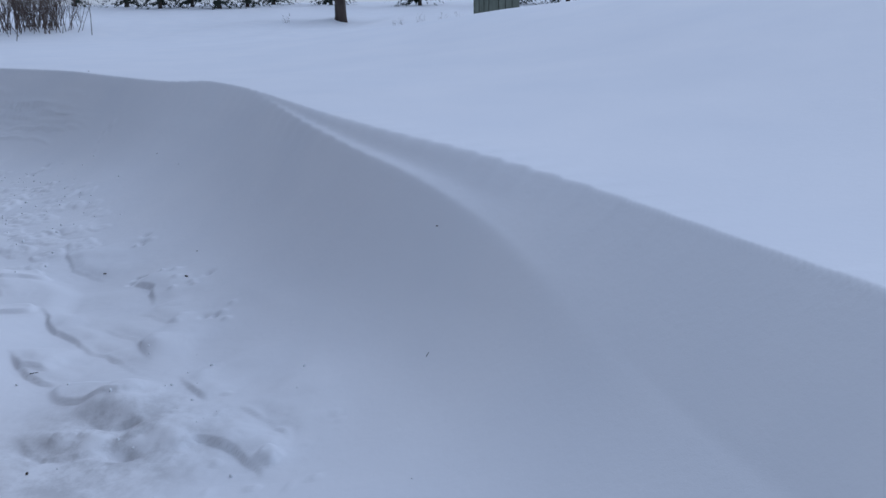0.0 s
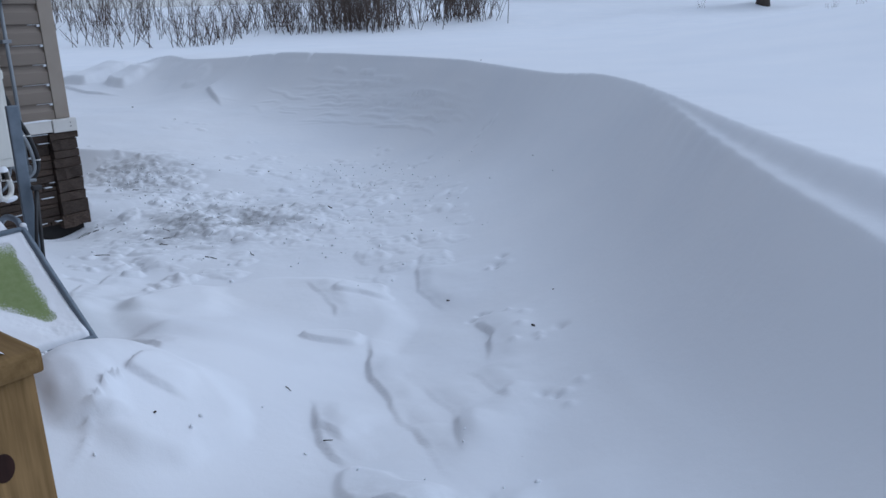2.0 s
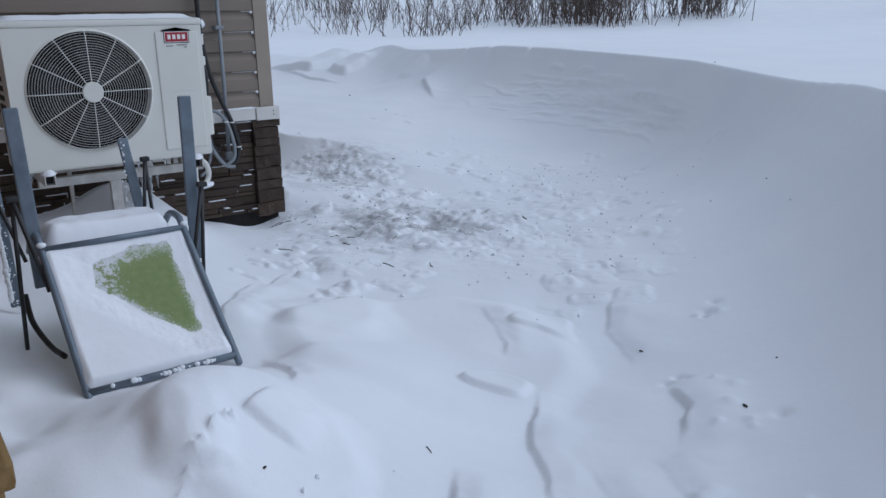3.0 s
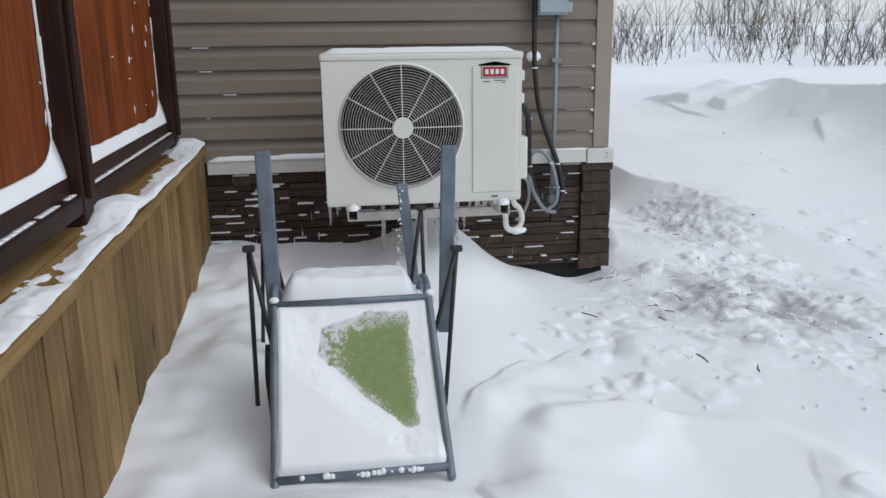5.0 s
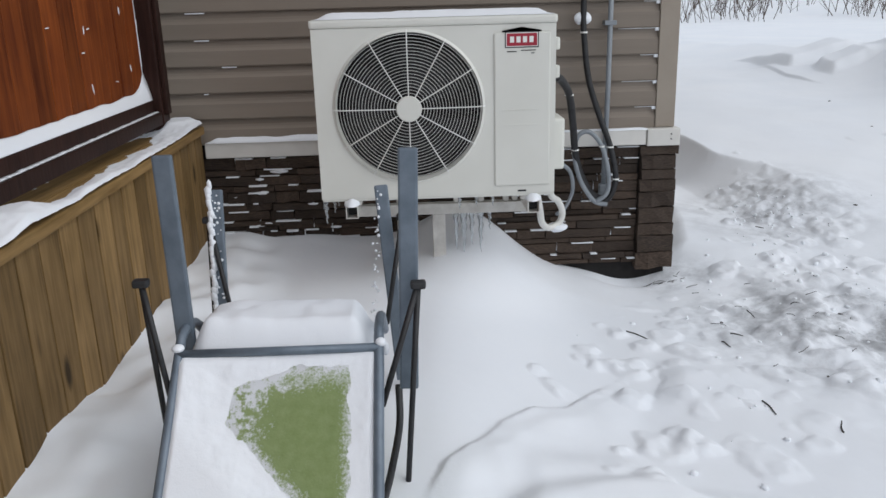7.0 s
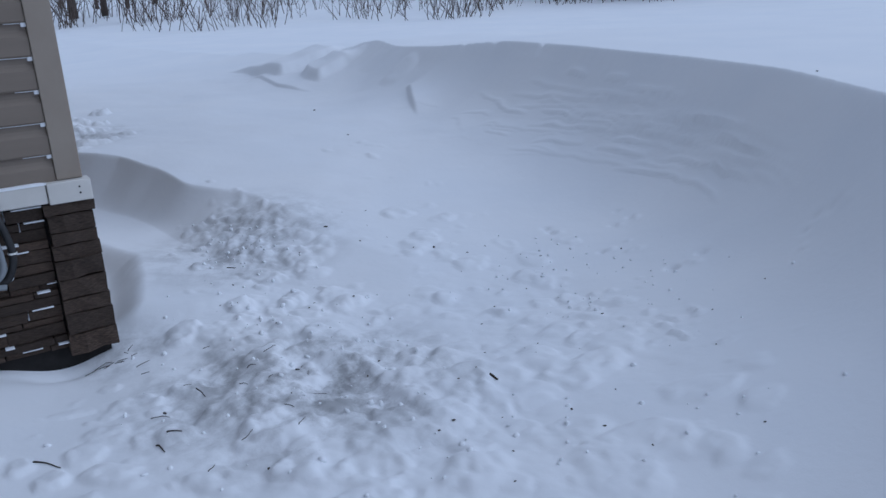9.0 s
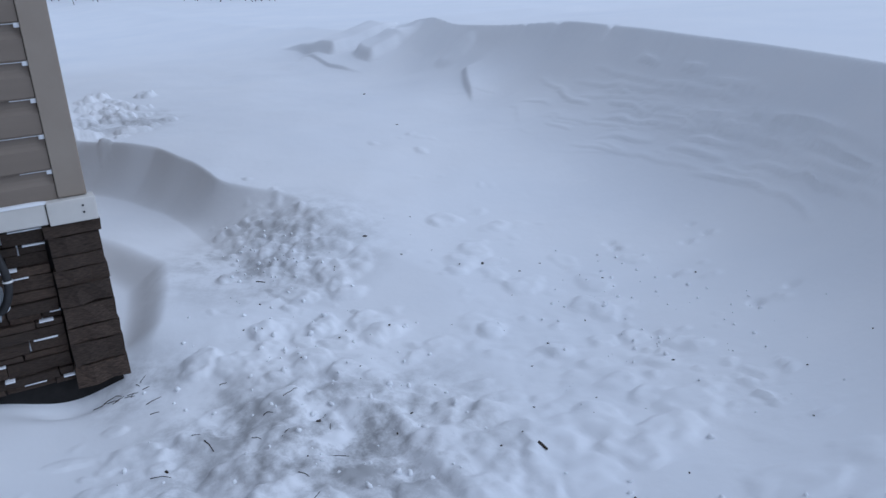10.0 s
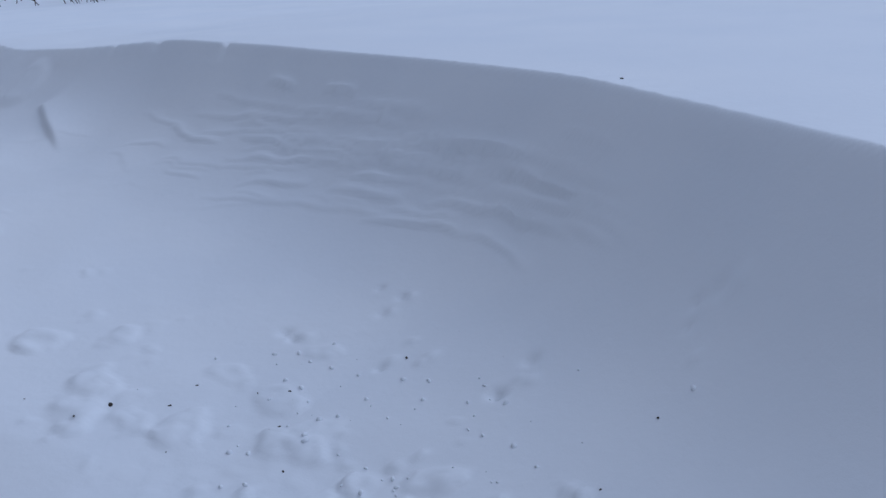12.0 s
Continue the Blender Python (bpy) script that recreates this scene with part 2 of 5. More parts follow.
_b.inputs["Base Color"].default_value, _b.inputs["Roughness"].default_value = (0.86, 0.90, 0.93, 1), 0.18
_b.inputs["Transmission Weight"].default_value, _b.inputs["IOR"].default_value = 0.75, 1.31


# ---- building helpers ----
def mesh_object(name, bm, material, smooth=False):
    me = bpy.data.meshes.new(name)
    bmesh.ops.recalc_face_normals(bm, faces=bm.faces)
    bm.to_mesh(me)
    bm.free()
    me.materials.append(material)
    if smooth:
        me.polygons.foreach_set("use_smooth", [True] * len(me.polygons))
    return new(name, me)


def part(name, bm, material, parent, label="", smooth=False):
    ob = mesh_object(name, bm, material, smooth)
    ob.parent = parent
    if label:
        tagged(ob, label)
    return ob


def piece(name, me, parent, place, scale=(1, 1, 1), turn=(0, 0, 0)):
    ob = new(name, me)
    ob.parent = parent
    ob.location, ob.scale, ob.rotation_euler = place, scale, turn
    return ob


def thing(name, label, category, group="", place=(0, 0, 0), kind=""):
    ob = new(name)
    ob.location = place
    ob.empty_display_size = 0.1
    return tagged(ob, label, category, group, kind)


def box(bm, lo, hi, bevel=0.0):
    r = bmesh.ops.create_cube(bm, size=1)
    for v in r["verts"]:
        v.co = Vector([lo[i] + (v.co[i] + 0.5) * (hi[i] - lo[i]) for i in range(3)])
    if bevel:
        edges = {e for v in r["verts"] for e in v.link_edges}
        bmesh.ops.bevel(bm, geom=list(edges), offset=bevel, segments=2, affect="EDGES", profile=0.6)
    return bm


def boxed(lo, hi, bevel=0.0):
    return box(bmesh.new(), lo, hi, bevel)


def tube(bm, points, radius, sides=8, taper=None):
    """A round bar along a polyline; taper: a factor at the far end."""
    pts = [Vector(p) for p in points]
    rings, prev = [], None
    for i, p in enumerate(pts):
        d = (pts[min(i + 1, len(pts) - 1)] - pts[max(i - 1, 0)]).normalized()
        if prev is None:
            prev = d.orthogonal().normalized()
        prev = (prev - d * prev.dot(d)).normalized()
        side = d.cross(prev)
        k = 1.0 if taper is None else 1 + (taper - 1) * i / (len(pts) - 1)
        rings.append([bm.verts.new(p + (prev * math.cos(a) + side * math.sin(a)) * radius * k) for a in (2 * math.pi * j / sides for j in range(sides))])
    for a, b in zip(rings, rings[1:]):
        for j in range(sides):
            bm.faces.new((a[j], a[(j + 1) % sides], b[(j + 1) % sides], b[j]))
    bm.faces.new(rings[0][::-1]), bm.faces.new(rings[-1])
    return bm


def smooth_path(points, steps=8):
    """A Catmull-Rom curve through points."""
    p = [Vector(q) for q in points]
    p = [p[0] * 2 - p[1]] + p + [p[-1] * 2 - p[-2]]
    out = []
    for i in range(1, len(p) - 2):
        for k in range(steps):
            t = k / steps
            out.append(0.5 * ((2 * p[i]) + (p[i + 1] - p[i - 1]) * t + (2 * p[i - 1] - 5 * p[i] + 4 * p[i + 1] - p[i + 2]) * t * t + (3 * p[i] - p[i - 1] - 3 * p[i + 1] + p[i + 2]) * t ** 3))
    return out + [p[-2]]


def rod(points, radius, sides=8, taper=None):
    return tube(bmesh.new(), points, radius, sides, taper)


# ---- snow ground ----
def value_noise(x, y, seed):
    """Smooth lattice noise between -1 and 1 on arrays."""
    xi, yi = np.floor(x), np.floor(y)
    fx, fy = x - xi, y - yi
    fx, fy = fx * fx * fx * (fx * (fx * 6 - 15) + 10), fy * fy * fy * (fy * (fy * 6 - 15) + 10)

    def lattice(a, b):
        k = (a.astype(np.int64) * 374761393 + b.astype(np.int64) * 668265263 + seed * 974711) & 0xFFFFFFFF
        k = ((k ^ (k >> 13)) * 1274126177) & 0xFFFFFFFF
        return ((k ^ (k >> 16)) & 0xFFFF) / 32767.5 - 1
    a, b = lattice(xi, yi), lattice(xi + 1, yi)
    c, d = lattice(xi, yi + 1), lattice(xi + 1, yi + 1)
    return (a + (b - a) * fx) * (1 - fy) + (c + (d - c) * fx) * fy


def fbm(x, y, scale, octaves, seed):
    total, amp, norm = 0, 1.0, 0
    for o in range(octaves):
        total = total + amp * value_noise(x * scale * 2 ** o + 31.7 * o, y * scale * 2 ** o - 17.3 * o, seed + o)
        norm += amp
        amp *= 0.5
    return total / norm


def ss(v):
    v = np.clip(v, 0, 1)
    return v * v * (3 - 2 * v)


# crest of the scoured bank: plan and height along it
RIM = [(-60, 6, .9), (-22, 6.9, .55), (-15, 7.3, .55), (-12, 7.5, .72), (-10.9, 7.5, .88), (-10.4, 7.45, .82), (-9.5, 7.44, .85), (-8.6, 7.5, .91), (-8.0, 7.4, .91), (-7.5, 7.32, .91), (-6.5, 7.18, .89), (-5.5, 6.98, .87), (-4.7, 6.57, .84), (-4.0, 6.1, .83),
       (-3.5, 5.82, .86), (-3.0, 5.35, .85), (-2.5, 4.77, .83), (-2.0, 4.12, .82), (-1.5, 3.58, .80), (-1.0, 3.19, .76), (-.5, 2.78, .70), (0, 2.05, .68), (.4, 1.33, .70), (.8, .54, .73), (1.6, -1.2, .78), (2.8, -4, .85), (5, -9, .9), (9, -40, 1)]
WIDTH = [(-60, 3.0), (-15, 2.0), (-12, .9), (-10.9, .45), (-8, .36), (-5.5, .38), (-4.5, .42), (-3.6, .52), (-2.9, .44), (-2.4, .34), (-1.2, .25), (-.4, .30), (.2, .42), (.8, .5), (9, .6)]
LEDGE = [(-60, 0, 0), (-2.8, 0, 0), (-2.35, .05, .035), (-1.9, .10, .06), (-1.5, .14, .085), (-1.1, .19, .11), (-.7, .25, .18), (-.35, .32, .26), (0, .38, .34), (.35, .40, .38), (.8, .36, .31), (1.5, .3, .27), (9, 0, 0)]
# broken crust: steps whose far side stands higher
CRUST = [((-4.02, 4.3), (-3.74, 4.18), (-3.58, 4.26)), ((-3.6, 3.98), (-3.36, 3.71), (-3.05, 3.53)), ((-3.86, 3.4), (-3.58, 3.28), (-3.38, 3.13)),
         ((-3.10, 3.05), (-2.88, 2.83), (-2.44, 2.56), (-2.03, 2.36)), ((-2.65, 2.85), (-2.44, 2.74), (-2.18, 2.52)), ((-2.9, 3.5), (-2.66, 3.31), (-2.52, 3.10)),
         ((-2.84, 2.5), (-2.7, 2.4), (-2.55, 2.4)), ((-2.57, 3.01), (-2.27, 2.88))]
CRUST_NEAR = [((-3.67, 2.27), (-3.41, 2.24), (-3.22, 2.18)), ((-3.16, 2.12), (-3.06, 1.97), (-2.99, 2.02), (-2.92, 2.08)), ((-2.98, 1.66), (-2.93, 1.79), (-2.90, 1.90)), ((-4.96, 3.0), (-4.71, 2.77), (-4.5, 2.52), (-4.21, 2.35), (-3.83, 2.22)),
              ((-2.80, 2.47), (-2.64, 2.35), (-2.46, 2.30)), ((-2.32, 2.12), (-2.2, 2.08), (-2.06, 2.02), (-1.95, 2.04)), ((-2.08, 2.46), (-1.95, 2.33), (-1.83, 2.24)), ((-1.8, 1.90), (-1.76, 2.02), (-1.58, 1.96), (-1.4, 1.80)), ((-2.38, 1.92), (-2.2, 1.84), (-2.0, 1.88)), ((-1.72, 2.22), (-1.55, 2.15), (-1.42, 2.02)), ((-5.2, 3.2), (-4.95, 3.16), (-4.72, 3.05))]


def nearest_on(path, x, y):
    """Distance to a polyline, the side (+1 to its left) and how far along it, on arrays."""
    best = np.full(x.shape, 1e9)
    side, along = np.zeros(x.shape), np.zeros(x.shape)
    for i, (a, b) in enumerate(zip(path, path[1:])):
        dx, dy = b[0] - a[0], b[1] - a[1]
        t = np.clip(((x - a[0]) * dx + (y - a[1]) * dy) / (dx * dx + dy * dy), 0, 1)
        d = np.hypot(x - a[0] - t * dx, y - a[1] - t * dy)
        m = d < best
        best = np.where(m, d, best)
        side = np.where(m, np.sign(dx * (y - a[1]) - dy * (x - a[0])), side)
        along = np.where(m, (i + t) / (len(path) - 1), along)
    return best, side, along


def column(table, i, x):
    return np.interp(x, [r[0] for r in table], [r[i] for r in table])


def eased(table, i, x):
    """A table read with its corners rounded off."""
    grid = np.arange(-62, 11, 0.05)
    bell = np.exp(-np.linspace(-2, 2, 25) ** 2)
    return np.interp(x, grid, np.convolve(np.pad(column(table, i, grid), 12, "edge"), bell / bell.sum(), "valid"))


def rim_samples():
    xs = np.concatenate([np.linspace(-60, -12, 60), np.arange(-11.95, 1.6, 0.04), np.linspace(1.6, 9, 40)])
    ys, zs = column(RIM, 1, xs), column(RIM, 2, xs)
    k = np.exp(-np.linspace(-2, 2, 15) ** 2)
    k /= k.sum()
    pad = lambda a: np.convolve(np.concatenate([[a[0]] * 7, a, [a[-1]] * 7]), k, "valid")
    return xs, pad(ys) + 0.03 * value_noise(xs * 1.3, xs * 0, 5) * (xs > -12), pad(zs)


def floor_height(x, y):
    """The dug-out floor inside the bank."""
    z = np.full(x.shape, -0.03)
    z += 0.035 * fbm(x, y, 0.9, 3, 11)
    edge = np.interp(x, [-10.2, -9.7, -9.4, -9.0, -8.5, -7.9, -7.4, -6.9, -6.3, -5.8], [3.3, 3.5, 3.74, 3.98, 4.12, 4.2, 4.26, 4.32, 4.5, 4.6]) + 0.03 * fbm(x, y, 1.6, 3, 21)
    shelf = np.interp(x, [-12, -9.2, -8.5, -7.9, -7.2, -6.7, -6.2, -5.8], [.40, .35, .30, .24, .18, .10, .04, 0])
    talus = ss((x + 8.1) / 0.6)
    climb = np.clip((y - edge) / (0.24 + 0.26 * talus), 0, 1)
    z += shelf * ((1 - talus) * climb ** 1.5 + talus * climb ** 1.1)
    z += 0.3 * ss((-9.4 - x) / 0.8) * ss((3.9 - y) / 0.5)
    # wind scoop along the north wall, with a sharp lip
    scoop, side, along = nearest_on(((-9.2, 3.62), (-8.1, 3.70), (-7.65, 3.86), (-7.35, 3.95), (-6.98, 3.89), (-6.6, 3.79), (-6.42, 3.66)), x, y)
    lip = ss(np.minimum(along * 3, (1 - along) * 6)) * ss((-6.3 - x) / 0.15)
    z += lip * np.where(side > 0, 0.055 * np.exp(-scoop / 0.3), 0.055 - 0.11 * ss(scoop / 0.22))
    # banked snow round the chair and along the deck
    z += 0.165 * ss((3.05 - y) / 0.75) * ss((-2.5 - x) / 0.8) * (1 - 0.35 * np.exp(-((x + 4.3) / 0.5) ** 2 - ((y - 2.75) / 0.3) ** 2))
    z += 0.10 * np.exp(-((x + 3.18) / 0.24) ** 2 - ((y - 1.92) / 0.38) ** 2) - 0.04 * np.exp(-((x + 3.62) / 0.14) ** 2 - ((y - 1.95) / 0.3) ** 2)
    z += 0.12 * np.exp(-((x + 2.95) / 0.32) ** 2 - ((y - 1.72) / 0.3) ** 2)
    # ragged snow thrown against the skirt boards
    z += ss((1.72 - y) / 0.32) * ss((-2.6 - x) / 0.4) * (0.05 + 0.10 * np.clip(fbm(x, y, 2.4, 3, 29), -0.4, 1))
    z += 0.21 * np.exp(-((x + 6.15) / 0.5) ** 2 - ((y - 2.54) / 0.30) ** 2)
    z += 0.05 * np.exp(-((x + 6.2) / 0.35) ** 2 - ((y - 1.65) / 0.3) ** 2)
    z -= 0.06 * np.exp(-((x + 6.1) / 0.45) ** 2 - ((y - 3.42) / 0.3) ** 2) + 0.07 * np.exp(-((x + 6.3) / 0.07) ** 2 - ((y - 3.36) / 0.16) ** 2)
    # a low rounded swell right of the chair
    z += 0.04 * ss((0.62 - np.hypot((x + 3.6) / 1.2, y - 2.95) + 0.10 * fbm(x, y, 1.8, 2, 25)) / 0.16)
    return z


def open_field(x, y):
    """The untouched snow outside the bank: a hump to the north-east, a dip behind it, then rising land."""
    az = np.degrees(np.arctan2(-(x + 0.5), y + 0.2))
    r = np.hypot(x + 0.5, y + 0.2)
    deg = np.arange(-180, 181, 1.0)
    turn = np.interp(deg, [-120, -60, -30, -14, -1.3, 8, 16.4, 26, 40, 60, 120], [2.2, 2.3, 2.1, 1.86, 1.56, 1.38, 1.15, .97, .86, .80, .5])
    bell = np.exp(-np.linspace(-2, 2, 17) ** 2)
    turn = np.convolve(np.pad(turn, 8, "edge"), bell / bell.sum(), "valid")
    crest = np.interp(az, deg, turn)
    behind = np.interp(r, [20, 30, 40, 60, 80, 400], [.52, .60, 1.12, 2.1, 2.8, 6])
    k = ss((r - 12.5) / 8)
    return crest * (1 - k) + behind * k + 0.02 * fbm(x, y, 0.25, 2, 71) + 0.3 * np.clip(fbm(x, y, 0.45, 3, 75), -0.2, 1) * ss((r - 32) / 3) * ss((48 - r) / 4)


RX, RY, RZ = rim_samples()
RSTEP = np.gradient(RX)


def ground_height(x, y):
    shape = x.shape
    x, y = x.ravel(), y.ravel()
    d, sx = np.empty(x.size), np.empty(x.size)
    for i in range(0, x.size, 20000):
        px, py = x[i:i + 20000], y[i:i + 20000]
        q = (px[:, None] - RX) ** 2 + (py[:, None] - RY) ** 2
        near = q.argmin(1)
        best = np.full(px.size, 1e9)
        for off in (-1, 0):
            k = np.clip(near + off, 0, len(RX) - 2)
            dx, dy = RX[k + 1] - RX[k], RY[k + 1] - RY[k]
            t = np.clip(((px - RX[k]) * dx + (py - RY[k]) * dy) / (dx * dx + dy * dy), 0, 1)
            best = np.minimum(best, np.hypot(px - RX[k] - t * dx, py - RY[k] - t * dy))
        d[i:i + 20000] = best
        # the stretch of crest that a place belongs to, blended so that it never jumps
        wt = (1 / (q[:, ::3] / (best[:, None] ** 2 + 0.02) + 0.15)) ** 4 * RSTEP[::3]
        sx[i:i + 20000] = (wt * RX[::3]).sum(1) / wt.sum(1)
    zr = np.interp(sx, RX, RZ)
    inside = (y < np.interp(x, RX, RY)) & (x < 9)
    w, led, drop = eased(WIDTH, 1, sx), eased(LEDGE, 1, sx), eased(LEDGE, 2, sx)
    zf = floor_height(x, y)
    bays = 1 + 0.16 * value_noise(sx * 0.9, sx * 0, 41)

    def profile(dist):
        past = np.maximum(dist - led, 0)
        face = 0.87 * np.exp(-(past / (w * bays)) ** 1.12) + 0.13 * np.clip(1 - past / 1.7, 0, 1) ** 2
        round_off = 0.5 * ss((-0.5 - sx) / 0.8)
        step = drop * (round_off * ss(dist / np.maximum(led * 0.7, 0.02)) + (1 - round_off) * np.clip(dist / np.maximum(led, 0.02), 0, 1))
        return zf + (zr - step - zf) * face
    zi = profile(d)
    # wind-carved flakes on the far face: thin shingles that end in a sharp lower lip
    rng = np.random.RandomState(14)
    flakes = np.zeros(x.size)
    face_zone = np.where(inside & (d < 1.3) & (sx > -9.6) & (sx < -3.9))[0]
    fs, fz = sx[face_zone], zi[face_zone]
    fs = fs + 0.015 * value_noise(fs * 9, fz * 14, 53)
    fz = fz + 0.012 * value_noise(fs * 7, fz * 9, 55)
    shingles = np.zeros(face_zone.size)
    for k in range(95):
        s0, z0 = rng.normal(-6.5, 0.75), np.clip(rng.normal(0.46, 0.12), 0.26, 0.72)
        length, high, tilt = rng.uniform(0.10, 0.34) * (2.2 if k < 16 else 1), rng.uniform(0.022, 0.06), rng.uniform(-0.06, 0.10)
        a = (fs - s0) / length
        b = (fz - z0 + tilt * (fs - s0) + 0.06 * high * a * a) / high
        m = (np.abs(a) < 1) & (b > -0.3) & (b < 1)
        lip = np.where(b > 0, (1 - np.clip(b, 0, 1)) ** 1.6, ss(1 + b / 0.22)) * (1 - a * a) ** 0.8 if m.any() else 0
        shingles = np.where(m, np.maximum(shingles, lip * rng.uniform(0.25, 1.0)), shingles)
    flakes[face_zone] = shingles * ss((fz - 0.12) / 0.1) * ss((-4.7 - fs) / 0.7)
    zi = profile(np.maximum(d - 0.030 * flakes, 0))
    zi += 0.012 * fbm(sx * 0.6, zi * 6, 1.0, 2, 54) * np.exp(-d / 0.4)
    # broken blocks where the bank was cut
    wx, wy = fbm(x, y, 1.7, 3, 151), fbm(x, y, 1.7, 3, 155)
    for bx, by, lx, ly, hz in ((-11.25, 7.05, .34, .30, .10), (-9.9, 7.1, .16, .2, .03)):
        zi += hz * ss((1 - np.abs(x - bx + 0.15 * wx) / lx) * 2.2) * ss((1 - np.abs(y - by + 0.15 * wy) / ly) * 2.2)
    zi += 0.11 * ss((x + 13.1 + 0.2 * wy) / 0.9) * ss((-11.75 - x + 0.06 * wx) / 0.09) * ss((y - 6.55 - 0.12 * (x + 12.2)) / 0.10) * ss((7.6 - y) / 0.3)
    zi += 0.05 * np.clip(fbm(x, y, 1.4, 3, 58), 0, 1) * ss((-9.6 - x) / 0.6) * ss((y - 6.3) / 0.4) * ss((x + 13) / 1)
    for path, hz, fade in ((((-9.55, 7.0), (-9.2, 6.82), (-8.75, 6.62)), 0.05, 0.22), (((-12.4, 6.5), (-11.4, 6.42), (-10.7, 6.55)), 0.03, 0.3)):
        far, side, along = nearest_on(path, x + 0.03 * wx, y + 0.03 * wy)
        zi += hz * ss(np.minimum(along * 2, 1 - along) * 2.5) * np.where(side > 0, np.exp(-(far / fade) ** 1.5), 0) * ss(far / 0.03)
    out = open_field(x, y)
    zo = zr + (out - zr) * ss((d - 0.1) / 7) + 0.012 * fbm(x, y, 0.7, 3, 61) * ss(d / 0.5)
    z = np.where(inside, zi, zo)
    # notches in the crest
    for nx, nw, depth in ((-8.0, .03, .03), (-8.75, .035, .02), (-9.15, .025, .012)):
        z -= depth * np.exp(-((x - nx) / nw) ** 2) * np.exp(-(d / 0.045) ** 2)
    flat = ss((d - 0.55) / 0.4) * inside
    zone = (x > -13) & (x < 1.5) & (y > 0) & (y < 8)
    xs, ys = x[zone], y[zone]
    add = np.zeros(xs.size)
    for path in CRUST + CRUST_NEAR:
        px, py = [p[0] for p in path], [p[1] for p in path]
        near = (xs > min(px) - 0.8) & (xs < max(px) + 0.8) & (ys > min(py) - 0.8) & (ys < max(py) + 0.8)
        if not near.any():
            continue
        u, v = xs[near], ys[near]
        dist, side, along = nearest_on(path, u + 0.03 * fbm(u, v, 5, 4, 81), v + 0.03 * fbm(u, v, 5, 4, 85))
        ends = ss(np.minimum(along, 1 - along) * 4)
        proud = np.clip(0.55 + 1.3 * fbm(u, v, 4.5, 2, 87), 0.05, 1.5)
        high_side = 0.019 * proud * np.exp(-(dist / 0.25) ** 1.5) * ss(dist / 0.010 + 0.2) + 0.016 * ss(dist / 0.09) * np.exp(-(dist / 0.22) ** 2)
        add[near] += ends * np.where(side > 0, high_side, -0.004 * np.exp(-(dist / 0.10) ** 2))
    # soft swells along the way, and a faint wind ripple under the bank
    way, _, _ = nearest_on(((-4.6, 4.5), (-3.4, 3.5), (-2.5, 2.7), (-1.6, 1.9)), xs, ys)
    add += 0.030 * fbm(xs, ys, 1.9, 2, 131) * ss(1.35 - way / 0.45)
    ripple, side, along = nearest_on(((-2.3, 3.42), (-1.85, 3.03), (-1.64, 2.89), (-1.2, 2.58)), xs, ys)
    add += ss(np.minimum(along, 1 - along) * 3) * np.where(side > 0, 0.030 * np.exp(-(ripple / 0.22) ** 2), 0.030 * np.exp(-(ripple / 0.06) ** 2))
    # rounded pillows of crust along the way, and the drift in front of the chair
    wu, wv = 0.12 * fbm(xs, ys, 3.0, 3, 141), 0.12 * fbm(xs, ys, 3.0, 3, 145)
    for cx, cy, rx, ry, hz, rim in ((-3.45, 1.92, .36, .46, .065, 1.1), (-3.02, 2.0, .34, .30, .035, 3.0), (-4.1, 2.75, .42, .34, .03, 2.2), (-3.24, 2.98, .15, .13, .026, 4), (-3.52, 3.5, .15, .12, .022, 4), (-2.3, 2.3, .2, .12, .02, 4)):
        add += hz * ss((1 - np.hypot((xs + wu - cx) / rx, (ys + wv - cy) / ry)) * rim)
    # trodden ground: domed clods piled against one another, hollows between them
    rng = np.random.RandomState(23)
    bumpy = 0.8 * fbm(xs, ys, 18, 3, 97)
    wu, wv = xs + 0.04 * fbm(xs, ys, 10, 4, 98), ys + 0.04 * fbm(xs, ys, 10, 4, 99)
    heap = np.zeros(xs.size)
    for cx, cy, rx, ry, count, small, large, tall in ((-5.2, 4.15, .55, .32, 100, .025, .11, .24), (-4.75, 4.65, .45, .30, 60, .03, .13, .17), (-6.0, 4.35, .35, .25, 60, .02, .09, .26), (-7.12, 4.50, .30, .14, 300, .010, .034, .5),
                                                      (-5.35, 5.05, .40, .28, 90, .012, .06, .32), (-6.2, 5.45, .35, .25, 30, .02, .10, .17), (-4.9, 5.40, .30, .14, 60, .01, .03, .6), (-4.0, 4.0, .45, .35, 26, .04, .13, .13),
                                                      (-5.2, 3.45, .45, .16, 44, .015, .08, .22), (-1.75, 1.95, .35, .2, 26, .01, .04, .4), (-4.9, 3.05, .30, .14, 34, .015, .07, .35), (-10.4, 4.1, .5, .2, 40, .05, .12, .35), (-7.6, 5.7, .5, .12, 14, .02, .06, .2)):
        for _ in range(count):
            px, py, pr = rng.normal(cx, rx), rng.normal(cy, ry), small + (large - small) * rng.uniform() ** 2.2
            long, turn, hz = rng.uniform(1.0, 1.6), rng.uniform(0, 3.1), pr * tall * rng.uniform(0.6, 1.2)
            near = np.where((np.abs(wu - px) < pr * long) & (np.abs(wv - py) < pr * long))[0]
            if not near.size or (px < -6.25 and py < 3.72):
                continue
            du, dv = wu[near] - px, wv[near] - py
            q = ((du * math.cos(turn) + dv * math.sin(turn)) / long) ** 2 + (dv * math.cos(turn) - du * math.sin(turn)) ** 2
            dome = np.minimum(1.5 * np.clip(1 - q / pr ** 2, 0, 1) ** 0.6, 1) * (1 + bumpy[near])
